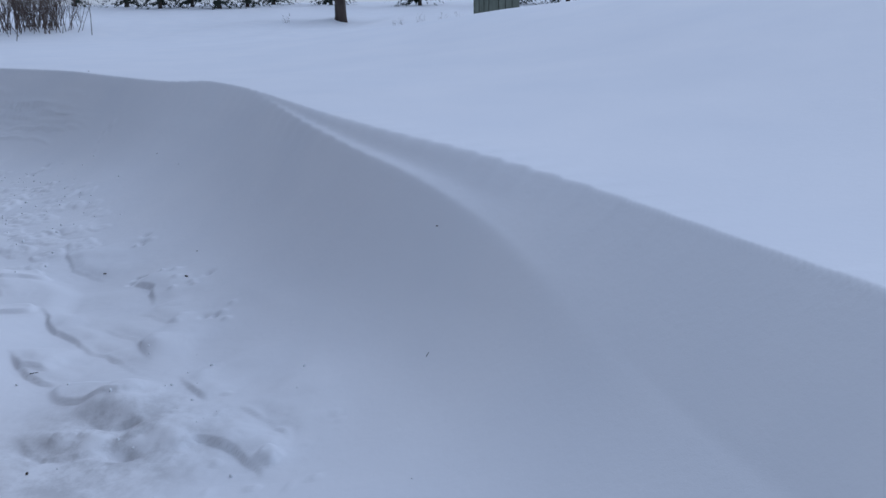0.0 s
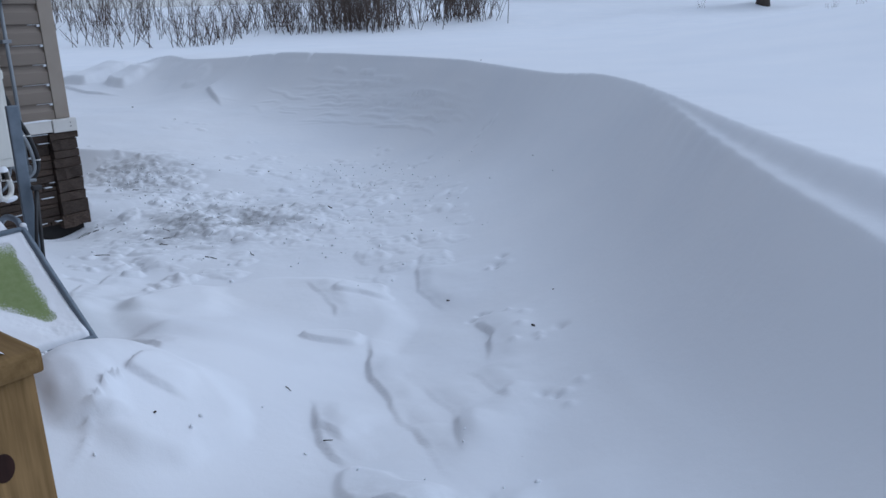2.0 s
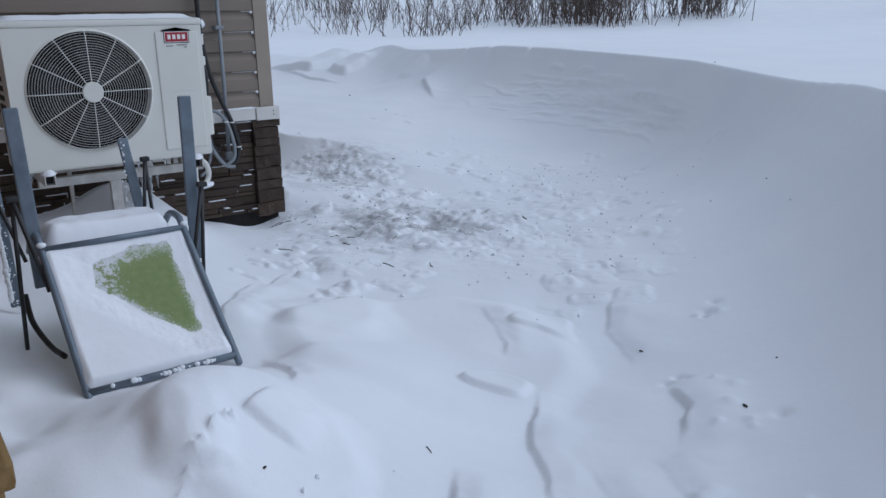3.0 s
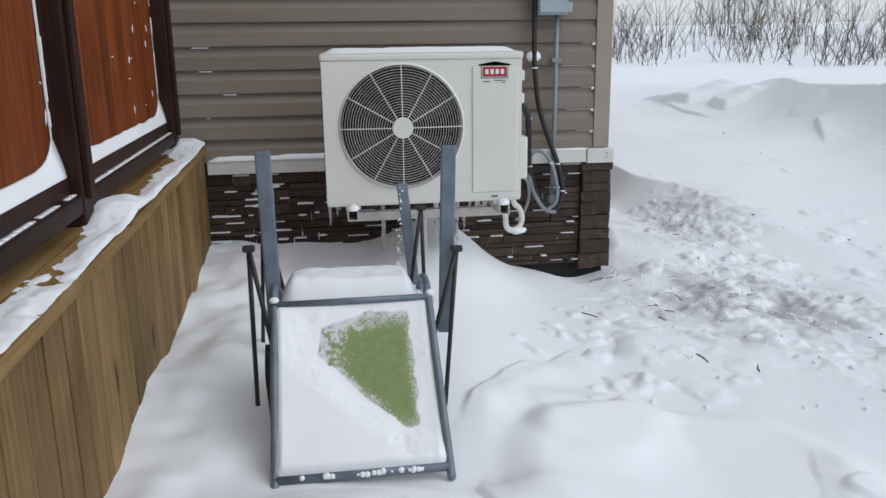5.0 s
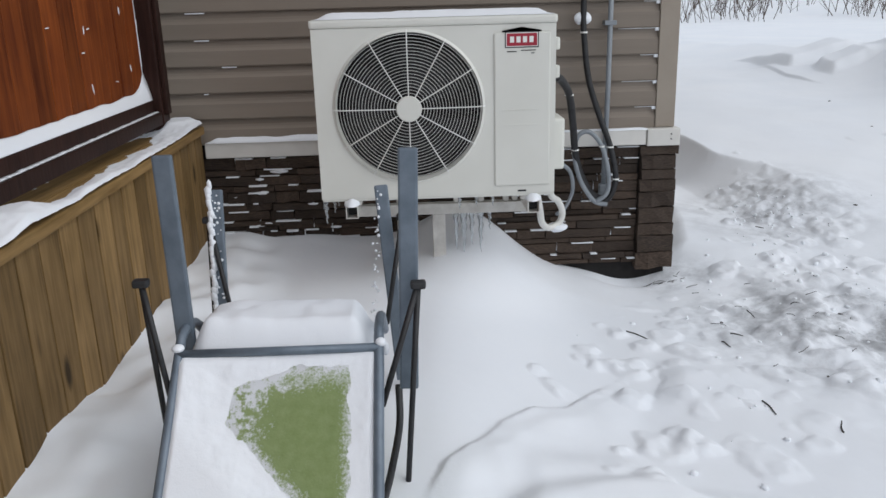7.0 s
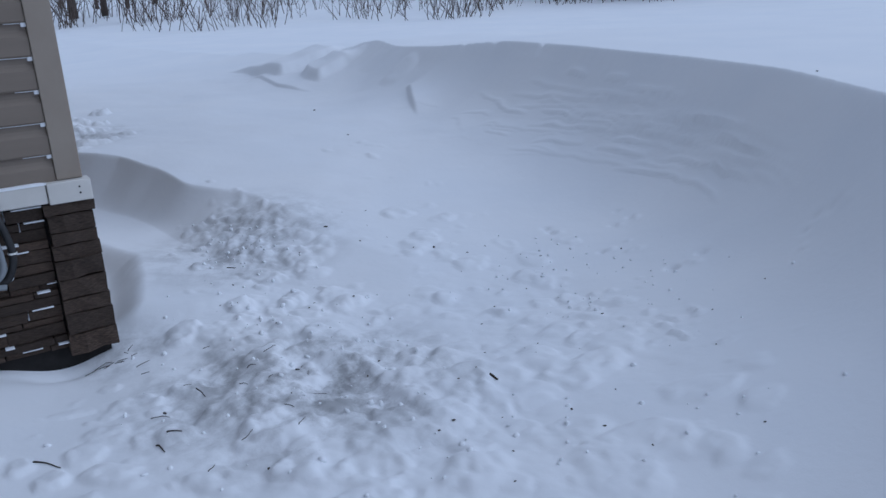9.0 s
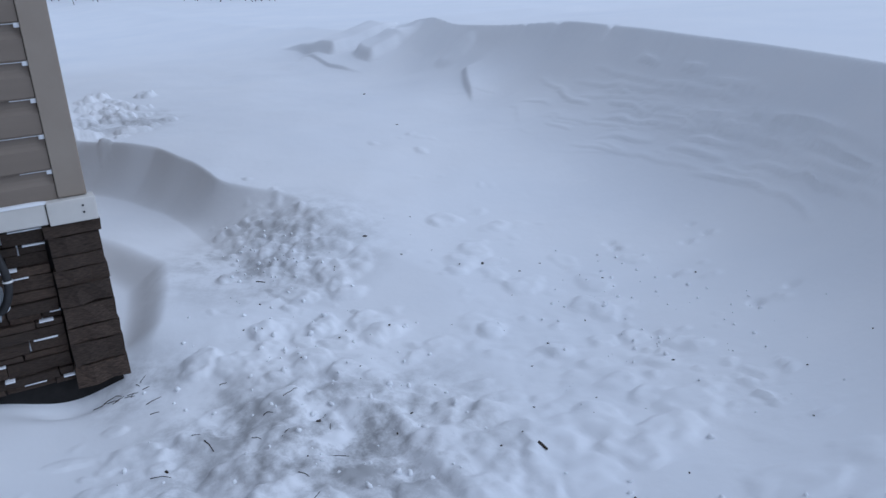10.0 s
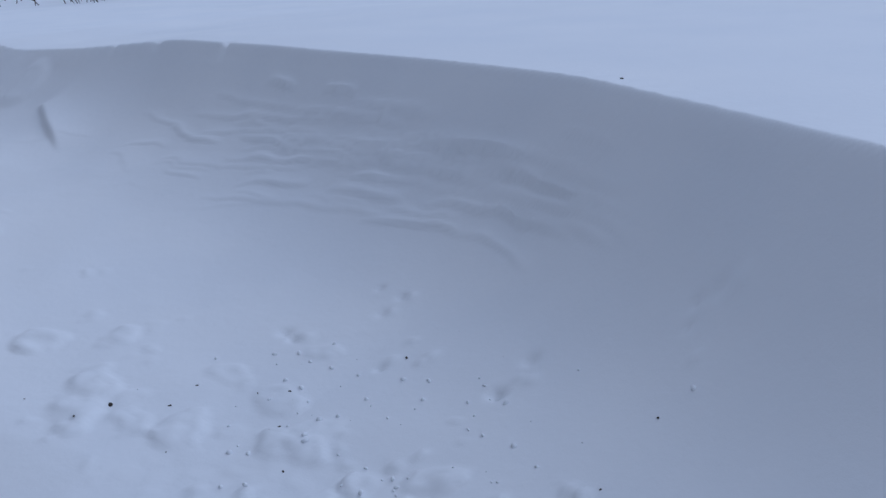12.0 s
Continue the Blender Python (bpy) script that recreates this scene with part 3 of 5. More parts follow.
            heap[near] = np.maximum(heap[near], hz * dome) + 0.25 * np.minimum(heap[near], hz * dome)
    add += heap
    scuff = ss(1.3 - np.hypot((xs + 5.25) / 1.2, (ys - 4.1) / 0.65)) + 0.6 * ss(1.3 - np.hypot((xs + 5.3) / 0.8, (ys - 5.1) / 0.5)) + 0.5 * ss(1.3 - np.hypot((xs + 1.9) / 0.6, (ys - 1.95) / 0.4))
    add += scuff * (0.012 * fbm(xs, ys, 5, 3, 121) + 0.016 * np.abs(fbm(xs, ys, 12, 3, 125)) - 0.018 * ss(-2.5 * fbm(xs, ys, 2.4, 2, 123)))
    # scraped hollows and two deep heel holes
    for px, py, rx, ry, hz in ((-5.4, 4.15, .24, .10, .035), (-5.15, 4.25, .20, .08, .04), (-5.7, 3.82, .18, .09, .03), (-5.45, 3.68, .15, .07, .03), (-1.97, 1.90, .07, .035, .045), (-2.27, 1.87, .09, .05, .03), (-2.1, 2.05, .10, .05, .025)):
        add -= hz * np.exp(-((xs - px) / rx) ** 2 - ((ys - py) / ry) ** 2)
    add += 0.0022 * fbm(xs, ys, 6, 3, 101)
    z[zone] += add * flat[zone]
    # little paw pits and snowball bumps
    rng = np.random.RandomState(4)
    spots = [(-2.74, 3.51), (-2.5, 3.36), (-2.14, 3.0), (-3.19, 4.09), (-5.93, 6.23), (-5.62, 5.98), (-5.26, 5.96), (-4.6, 6.1), (-6.1, 5.86)]
    for cx, cy in spots:
        for _ in range(5):
            px, py, pr = cx + rng.uniform(-.12, .12), cy + rng.uniform(-.1, .1), rng.uniform(.012, .026)
            near_spot = (np.abs(x - px) < 0.1) & (np.abs(y - py) < 0.1)
            q = ((x[near_spot] - px) ** 2 + (y[near_spot] - py) ** 2) / pr ** 2
            z[near_spot] += rng.choice([-0.02, 0.014]) * np.exp(-q)
    return z.reshape(shape)


def spread(start, end, first, growth):
    out, step, v = [], first, start
    while abs(v) < abs(end):
        step *= growth
        v += math.copysign(step, end)
        out.append(v)
    return out


def ground():
    gx = np.array(spread(-13, -700, 0.06, 1.16)[::-1] + list(np.arange(-13, -9.6, 0.035)) + list(np.arange(-9.6, -7.4, 0.022)) + list(np.arange(-7.4, -4.3, 0.0135)) + list(np.arange(-4.3, -1.4, 0.0105)) + list(np.arange(-1.4, 0.7, 0.0145)) + list(np.arange(0.7, 1.4, 0.04)) + spread(1.4, 700, 0.06, 1.18))
    gy = np.array(spread(-0.2, -700, 0.12, 1.25)[::-1] + list(np.arange(-0.2, 1.2, 0.08)) + list(np.arange(1.2, 1.8, 0.016)) + list(np.arange(1.8, 4.6, 0.0105)) + list(np.arange(4.6, 6.4, 0.0155)) + list(np.arange(6.4, 7.6, 0.0115)) + list(np.arange(7.6, 8.0, 0.03)) + spread(8.0, 700, 0.05, 1.13))
    gx, gy = np.sort(gx), np.sort(gy)
    gx, gy = gx[np.concatenate([[True], np.diff(gx) > 0.006])], gy[np.concatenate([[True], np.diff(gy) > 0.006])]
    x, y = np.meshgrid(gx, gy)
    z = ground_height(x, y)
    ny, nx = x.shape
    me = bpy.data.meshes.new("ground")
    idx = np.arange(nx * ny).reshape(ny, nx)
    quads = np.stack([idx[:-1, :-1], idx[:-1, 1:], idx[1:, 1:], idx[1:, :-1]], -1).reshape(-1, 4)
    me.vertices.add(nx * ny)
    me.vertices.foreach_set("co", np.stack([x, y, z], -1).astype(np.float32).ravel())
    me.loops.add(quads.size)
    me.loops.foreach_set("vertex_index", quads.astype(np.int32).ravel())
    me.polygons.add(len(quads))
    me.polygons.foreach_set("loop_start", np.arange(0, quads.size, 4, dtype=np.int32))
    me.polygons.foreach_set("use_smooth", np.ones(len(quads), bool))
    me.update(calc_edges=True)
    me.materials.append(GROUND_SNOW)
    return tagged(new("ground", me), "wind-scoured deep snow with a curved bank and trodden crust", "snow", kind="structure")


def snow_levels(places):
    p = np.array(places, float)
    return ground_height(p[:, 0], p[:, 1])


def snow_level(x, y):
    return float(ground_height(np.array([float(x)]), np.array([float(y)]))[0])


ground()

# ---- house ----
# unseen upper wall and eave, set high to block sky light near the house
WALL_X, CORNER_Y, HOUSE_TOP = -6.33, 3.58, 5.6


def house():
    wall = tagged(mesh_object("wall_east", boxed((WALL_X - 0.22, -6, -0.5), (WALL_X - 0.03, CORNER_Y, HOUSE_TOP)), MORTAR), "house wall with taupe lap siding over dark ledge stone", "wall", kind="structure")
    north = tagged(mesh_object("wall_north", boxed((-14, CORNER_Y - 0.2, -0.5), (WALL_X - 0.221, CORNER_Y - 0.02, HOUSE_TOP)), SIDING), "plain taupe side wall of the house", "wall", kind="structure")
    tagged(mesh_object("roof_soffit", boxed((-14, -6, HOUSE_TOP + 0.002), (WALL_X + 0.35, CORNER_Y + 0.35, HOUSE_TOP + 0.15)), TRIM), "unseen white eave added over the house wall", "eave", kind="structure")
    # lap siding: one profile, hung course by course
    prof = [(-0.028, 0.002), (0.004, 0.0), (0.008, 0.006), (0.006, 0.075), (-0.004, 0.088), (-0.010, 0.100), (-0.012, 0.126), (-0.028, 0.126)]
    bm = bmesh.new()
    for y in (-6.0, 3.485):
        for px, pz in prof:
            bm.verts.new((px, y, pz))
    bm.verts.ensure_lookup_table()
    k = len(prof)
    for i in range(k):
        bm.faces.new([bm.verts[j] for j in (i, (i + 1) % k, k + (i + 1) % k, k + i)])
    bm.faces.new([bm.verts[i] for i in range(k)][::-1]), bm.faces.new([bm.verts[k + i] for i in range(k)])
    first = part("siding_board", bm, SIDING, wall)
    first.location = (WALL_X, 0, 0.673)
    for i in range(1, 39):
        piece("siding_board", first.data, wall, (WALL_X, 0, 0.673 + 0.127 * i))
    part("corner_board", boxed((WALL_X - 0.02, 3.487, 0.695), (WALL_X + 0.014, CORNER_Y + 0.004, HOUSE_TOP), 0.004), CORNER, wall, "taupe vinyl corner post")
    part("water_table", boxed((WALL_X - 0.03, 1.235, 0.612), (WALL_X + 0.043, 3.438, 0.688), 0.005), TRIM, wall, "off-white ledge trim")
    part("water_table", boxed((WALL_X - 0.03, 3.441, 0.606), (WALL_X + 0.052, 3.606, 0.692), 0.005), TRIM, wall, "off-white trim end block")
    for y, z in ((3.56, 0.665), (3.56, 0.64)):
        bm = bmesh.new()
        bmesh.ops.create_cone(bm, cap_ends=True, segments=8, radius1=0.004, radius2=0.004, depth=0.004, matrix=pose(WALL_X + 0.053, y, z, 0, 90, 0))
        part("nail_head", bm, BLACK, wall)
    return wall


def stone_veneer(wall):
    """Split ledge stones in uneven courses, each proud by its own depth."""
    rng = random.Random(8)
    shapes = []
    for k in range(6):
        bm = boxed((-0.5, -0.5, -0.5), (0.5, 0.5, 0.5))
        bmesh.ops.subdivide_edges(bm, edges=[e for e in bm.edges if abs(e.verts[0].co.y - e.verts[1].co.y) > 0.5], cuts=2)
        for v in bm.verts:
            if v.co.x > 0:
                v.co.x += rng.uniform(-0.22, 0.12)
            v.co.z += rng.uniform(-0.05, 0.05)
            v.co.y += rng.uniform(-0.012, 0.012)
        me = bpy.data.meshes.new("stone")
        bm.to_mesh(me)
        bm.free()
        me.materials.append(STONE)
        shapes.append(me)
    ledges = []
    z = -0.02
    while z < 0.60:
        h = min(rng.choice([0.028, 0.034, 0.042, 0.05, 0.058]), 0.606 - z)
        if h < 0.012:
            break
        y = 1.2 + rng.uniform(-0.12, 0)
        while y < 3.41:
            w = rng.uniform(0.09, 0.36)
            if y + w > 3.36:
                w = 3.412 - y
            dep = rng.uniform(0.022, 0.048)
            piece("stone", rng.choice(shapes), wall, (WALL_X - 0.03 + dep / 2, y + w / 2, z + h / 2), (dep, w - 0.005, h - 0.005))
            ledges.append((y, w, z + h, dep))
            y += w
        z += h
    z = -0.05
    while z < 0.60:
        h = min(rng.uniform(0.05, 0.1), 0.604 - z)
        if h < 0.012:
            break
        piece("stone", rng.choice(shapes), wall, (WALL_X - 0.002, 3.51, z + h / 2), (0.075, 0.182 + rng.uniform(-0.012, 0.012), h - 0.004))
        z += h
    # snow caught on the ledges and in the joints
    bm = bmesh.new()
    for y, w, top, dep in ledges:
        if rng.random() < 0.55:
            a = y + rng.uniform(0, w * 0.5)
            b = min(a + rng.uniform(0.02, 0.16), y + w)
            box(bm, (WALL_X - 0.02, a, top - 0.004), (WALL_X - 0.022 + dep + rng.uniform(0, 0.006), b, top + rng.uniform(0.0, 0.002 if y > 2 else 0.005)), 0.002)
        if rng.random() < 0.3:
            box(bm, (WALL_X - 0.02, y - 0.0025, top - 0.045), (WALL_X - 0.004, y + 0.003, top), 0.001)
    for _ in range(9):
        a, b = rng.uniform(1.35, 2.0), rng.uniform(0.2, 0.56)
        bmesh.ops.create_icosphere(bm, subdivisions=1, radius=1, matrix=Matrix.Translation((WALL_X + 0.006, a, b)) @ Matrix.Diagonal((0.010, rng.uniform(0.02, 0.06), rng.uniform(0.006, 0.014), 1)))
    for z, y0 in ((0.80, 3.36), (0.927, 3.28), (1.054, 3.36), (1.181, 3.2), (1.308, 3.32), (0.673, 3.25)):
        box(bm, (WALL_X - 0.014, y0 + rng.uniform(0, 0.1), z - 0.004), (WALL_X + 0.001, 3.486, z - 0.001), 0.001)
        box(bm, (WALL_X - 0.010, 3.468, z - 0.016), (WALL_X + 0.004, 3.487, z + 0.002), 0.003)
    for z, y0, y1 in ((1.181, 1.23, 1.30), (1.054, 1.35, 1.42), (1.308, 1.2, 1.29), (0.927, 1.25, 1.27)):
        box(bm, (WALL_X - 0.012, y0, z - 0.006), (WALL_X + 0.003, y1, z), 0.001)
    tagged(mesh_object("snow_flecks", bm, SNOW, True), "thin white snow caught in stone joints and siding laps", "snow", kind="stuff")


def ridge_snow(name, x0, x1, y0, y1, z, high, label, seed, cells=(14, 60), ragged=0.3, lip=0.03):
    """A loose pillow of snow on a level top."""
    n, m = cells
    u, v = np.meshgrid(np.linspace(0, 1, n), np.linspace(0, 1, m), indexing="ij")
    x, y = x0 + u * (x1 - x0), y0 + v * (y1 - y0)
    dome = ss(np.minimum(u, 1 - u) * 3.2) * ss(np.minimum(v, 1 - v) * 0.5 * abs(y1 - y0) / lip)
    h = high * dome * (1 - ragged + ragged * fbm(x, y, 7, 3, seed)) + 0.001
    bm = bmesh.new()
    grid = [[bm.verts.new((x[i, j], y[i, j], z + h[i, j])) for j in range(m)] for i in range(n)]
    for i in range(n - 1):
        for j in range(m - 1):
            bm.faces.new((grid[i][j], grid[i + 1][j], grid[i + 1][j + 1], grid[i][j + 1]))
    low = bmesh.ops.extrude_face_region(bm, geom=bm.faces[:])
    for g in low["geom"]:
        if isinstance(g, bmesh.types.BMVert):
            g.co.z = z
    return tagged(mesh_object(name, bm, SNOW, True), label, "snow")


house_wall = house()
ridge_snow("ledge_snow", WALL_X - 0.005, WALL_X + 0.05, 1.24, 1.95, 0.688, 0.034, "pillow of snow lying along the white ledge trim", 3, (8, 40))
ridge_snow("ledge_snow", WALL_X - 0.005, WALL_X + 0.045, 2.86, 3.47, 0.688, 0.010, "thin snow lying along the white ledge trim", 4, (6, 40))


# ---- heat pump ----
def heat_pump():
    hp = thing("heat_pump", "cream-white outdoor heat pump with round wire fan guard", "heat pump", place=(-5.72, 2.37, 0.55))
    x0, x1, y0, y1, z0, z1 = -5.89, -5.552, 1.888, 2.852, 0.556, 1.258
    cy, cz, rad = 2.262, 0.921, 0.292
    inv = Matrix.Translation((5.72, -2.37, -0.55))

    def hpart(name, bm, material, parent=hp, label="", smooth=False):
        bmesh.ops.transform(bm, matrix=inv, verts=bm.verts)
        return part(name, bm, material, parent, label, smooth)
    # casing: sides, back, bottom
    bm = bmesh.new()
    box(bm, (x0, y0, z0), (x1 - 0.012, y0 + 0.012, z1 - 0.02), 0.003)
    box(bm, (x0, y1 - 0.012, z0), (x1 - 0.012, y1, z1 - 0.02), 0.003)
    box(bm, (x0, y0 + 0.013, z0), (x0 + 0.01, y1 - 0.013, z1 - 0.02))
    box(bm, (x0, y0 + 0.002, z0 - 0.012), (x1 - 0.004, y1 - 0.002, z0 + 0.004), 0.004)
    casing = hpart("casing", bm, UNIT)
    # slots of the side grille: near-black plates painted for the shade in the openings
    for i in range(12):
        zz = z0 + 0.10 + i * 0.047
        hpart("grille_slot", boxed((x0 + 0.05, y0 - 0.0025, zz), (x0 + 0.2, y0 - 0.0005, zz + 0.026), 0.0), INNER_SHADE, casing)
    # front with a round opening
    bm = bmesh.new()
    n = 72
    circle, square, rim_in = [], [], []
    for i in range(n):
        a = 2 * math.pi * i / n
        c, s = math.cos(a), math.sin(a)
        k = min(((y1 - cy) if c > 0 else (cy - y0)) / max(abs(c), 1e-6), ((z1 - 0.022 - cz) if s > 0 else (cz - z0)) / max(abs(s), 1e-6))
        circle.append(bm.verts.new((x1 + 0.010, cy + (rad + 0.004) * c, cz + (rad + 0.004) * s)))
        square.append((bm.verts.new((x1, cy + (rad + 0.015) * c, cz + (rad + 0.015) * s)), bm.verts.new((x1, cy + k * c, cz + k * s)), bm.verts.new((x1 - 0.014, cy + k * c, cz + k * s))))
        rim_in.append(bm.verts.new((x1 - 0.05, cy + rad * c, cz + rad * s)))
    for i in range(n):
        j = (i + 1) % n
        bm.faces.new((rim_in[i], rim_in[j], circle[j], circle[i]))
        bm.faces.new((circle[i], circle[j], square[j][0], square[i][0]))
        bm.faces.new((square[i][0], square[j][0], square[j][1], square[i][1]))
        bm.faces.new((square[i][1], square[j][1], square[j][2], square[i][2]))
    # square corners of the front
    for yy, zz in ((y0, z0), (y1, z0), (y0, z1 - 0.022), (y1, z1 - 0.022)):
        near = sorted(range(n), key=lambda i: (square[i][1].co - Vector((x1, yy, zz))).length)[:2]
        if all((square[i][1].co - Vector((x1, yy, zz))).length > 1e-4 for i in near):
            bm.faces.new((square[near[0]][1], square[near[1]][1], bm.verts.new((x1, yy, zz))))
    hpart("front_panel", bm, UNIT)
    bm = boxed((x0 - 0.006, y0 - 0.006, z1 - 0.022), (x1 + 0.006, y1 + 0.006, z1 + 0.012), 0.011)
    hpart("top_cover", bm, UNIT)
    # fan, with coil and divider coloured near-black for the shade inside
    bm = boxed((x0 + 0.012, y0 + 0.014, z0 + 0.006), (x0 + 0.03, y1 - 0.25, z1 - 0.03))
    hpart("coil", bm, INNER_SHADE, casing, "condenser coil coloured near-black for the shade inside")
    hpart("divider", boxed((x0 + 0.012, y1 - 0.25, z0 + 0.006), (x1 - 0.06, y1 - 0.24, z1 - 0.03)), INNER_SHADE, casing)
    fan = None
    for i in range(3):
        bm = bmesh.new()
        rows = []
        for k in range(7):
            a = radians(120 * i + k * 15)
            rows.append([bm.verts.new((x1 - 0.11 + 0.05 * k / 6, cy + r * math.cos(a + 0.35 * r / rad), cz + r * math.sin(a + 0.35 * r / rad))) for r in (0.06, 0.14, 0.21, 0.27)])
        for a, b in zip(rows, rows[1:]):
            for q in range(3):
                bm.faces.new((a[q], a[q + 1], b[q + 1], b[q]))
        bmesh.ops.solidify(bm, geom=bm.faces[:], thickness=0.004)
        hpart("fan_blade", bm, BLACK, hp, "black plastic fan blade", True)
    # wire guard
    def ring(r):
        bm = bmesh.new()
        bulge = 0.018 + 0.012 * (1 - (r / rad) ** 2)
        rings = []
        for i in range(64):
            a = 2 * math.pi * i / 64
            rings.append([bm.verts.new((x1 + bulge + 0.0010 * math.cos(b), cy + (r + 0.0010 * math.sin(b)) * math.cos(a), cz + (r + 0.0010 * math.sin(b)) * math.sin(a))) for b in (0, math.pi / 2, math.pi, 3 * math.pi / 2)])
        for i in range(64):
            for j in range(4):
                bm.faces.new((rings[i][j], rings[(i + 1) % 64][j], rings[(i + 1) % 64][(j + 1) % 4], rings[i][(j + 1) % 4]))
        return bm
    guard = hpart("fan_guard", ring(0.2880), WIRE, hp, "round guard of thin white wires", True)
    for k in range(18):
        hpart("guard_ring", ring(0.0625 + k * 0.0125), WIRE, guard, "", True)
    for i in range(12):
        a = radians(90 + 30 * i)
        pts = [(x1 + 0.021 + 0.012 * (1 - (r / rad) ** 2), cy + r * math.cos(a), cz + r * math.sin(a)) for r in (0.045, 0.12, 0.2, 0.27)] + [(x1 + 0.004, cy + 0.305 * math.cos(a), cz + 0.305 * math.sin(a))]
        hpart("spoke", rod(pts, 0.0024, 6), WIRE, guard)
    bm = bmesh.new()
    bmesh.ops.create_cone(bm, cap_ends=True, segments=40, radius1=0.052, radius2=0.048, depth=0.012, matrix=pose(x1 + 0.036, cy, cz, 0, 90, 0))
    hpart("hub", bm, UNIT, guard, "round cream hub disc")
    # service panel, badge
    panel = hpart("service_panel", boxed((x1 - 0.004, 2.605, z0 + 0.035), (x1 + 0.007, 2.83, z1 - 0.055), 0.006), UNIT)
    for zz in (0.84, 0.90):
        hpart("panel_rib", boxed((x1 + 0.0068, 2.64, zz), (x1 + 0.0085, 2.78, zz + 0.004), 0.0008), UNIT, panel)
    bx = x1 + 0.0085
    badge = hpart("badge", boxed((bx - 0.002, 2.648, 1.145), (bx + 0.0005, 2.782, 1.207), 0.0012), BLACK, panel, "red badge under a black roof shape")
    hpart("badge_border", boxed((bx, 2.652, 1.149), (bx + 0.0012, 2.778, 1.203), 0.0006), WIRE, badge)
    hpart("badge_field", boxed((bx + 0.001, 2.655, 1.152), (bx + 0.0019, 2.775, 1.200), 0.0006), RED, badge)
    for i in range(4):
        hpart("badge_bar", boxed((bx + 0.0017, 2.668 + i * 0.0255, 1.165), (bx + 0.0024, 2.684 + i * 0.0255, 1.188)), WIRE, badge)
    bm = bmesh.new()
    tri = [(2.636, 1.205), (2.794, 1.205), (2.792, 1.211), (2.715, 1.224), (2.638, 1.211)]
    f = bm.faces.new([bm.verts.new((bx - 0.001, a, b)) for a, b in tri])
    bmesh.ops.solidify(bm, geom=[f], thickness=0.002)
    hpart("badge_roof", bm, BLACK, badge)
    for a, b, c in ((2.657, 2.694, 1.129), (2.712, 2.77, 1.133), (2.752, 2.765, 1.122)):
        hpart("script_bar", boxed((bx - 0.001, a, c), (bx + 0.0006, b, c + 0.0032)), BLACK, badge)
    # valve cover on the side
    bm = boxed((-5.82, y1, 0.635), (-5.63, y1 + 0.055, 0.85), 0.012)
    hpart("valve_cover", bm, UNIT)
    for zz in (1.02, 1.13):
        hpart("valve_cap", boxed((-5.62, y1, zz), (-5.58, y1 + 0.022, zz + 0.05), 0.008), UNIT)
    hpart("plate_slot", boxed((x1 - 0.001, 2.70, z0 + 0.008), (x1 + 0.0015, 2.735, z0 + 0.015)), BLACK, casing)
    for yy in (2.02, 2.745):
        hpart("foot", boxed((-5.86, yy - 0.03, z0 - 0.03), (-5.565, yy + 0.03, z0 - 0.0125), 0.003), GALV)
    return hp


heat_pump()
ridge_snow("unit_snow", -5.885, -5.55, 1.895, 2.845, 1.2702, 0.030, "thin wind-packed snow on the heat pump top", 9, (20, 60), 0.2)


def bracket():
    b = thing("unit_bracket", "galvanised bracket frame carrying the heat pump off the wall", "bracket", place=(-5.9, 2.38, 0.45))
    inv = Matrix.Translation((5.9, -2.38, -0.45))

    def bpart(name, bm, material, parent=b, label=""):
        bmesh.ops.transform(bm, matrix=inv, verts=bm.verts)
        return part(name, bm, material, parent, label)
    for yy in (2.01, 2.765):
        bm = bmesh.new()
        for lo, hi in (((-6.30, yy - 0.026, 0.478), (-5.535, yy - 0.021, 0.522)), ((-6.30, yy + 0.021, 0.478), (-5.535, yy + 0.026, 0.522)), ((-6.30, yy - 0.026, 0.5221), (-5.535, yy + 0.026, 0.5255)), ((-6.30, yy - 0.026, 0.4745), (-5.535, yy + 0.026, 0.4779))):
            box(bm, lo, hi)
        arm = bpart("arm", bm, GALV)
        # black plate across the hollow arm stands in for its inner shade
        bpart("arm_inside", boxed((-5.60, yy - 0.0208, 0.4782), (-5.59, yy + 0.0208, 0.5218)), BLACK, arm)
    bpart("cross_rail", boxed((-5.80, 1.99, 0.425), (-5.755, 2.79, 0.473), 0.003), GALV, b, "weathered white cross rail")
    bpart("leg", boxed((-5.80, 2.345, -0.02), (-5.76, 2.402, 0.424), 0.003), GALV)
    bpart("leg", boxed((-6.02, 2.18, -0.02), (-5.99, 2.20, 0.46), 0.002), GALV)
    bpart("cross_rail", boxed((-6.22, 1.99, 0.425), (-6.18, 2.79, 0.473), 0.003), GALV)
    for i, yy in enumerate((2.44, 2.55, 2.66, 2.70)):
        bpart("spacer", boxed((-5.79, yy, 0.474), (-5.765, yy + 0.025, 0.528), 0.002), GALV)
    return b


bracket()
for yy in (2.01, 2.765):
    bm = bmesh.new()
    bmesh.ops.create_icosphere(bm, subdivisions=3, radius=1, matrix=Matrix.Translation((-5.575, yy, 0.527)) @ Matrix.Diagonal((0.055, 0.034, 0.030, 1)))
    for v in bm.verts:
        v.co.z = max(v.co.z, 0.5257) + 0.004 * noise.noise(v.co * 40)
        if v.co.x > -5.54 and v.co.z > 0.53:
            v.co.z -= 0.006
    tagged(mesh_object("snow_clump", bm, SNOW, True), "small clump of snow on the bracket arm end", "snow", "snow on the bracket arms")


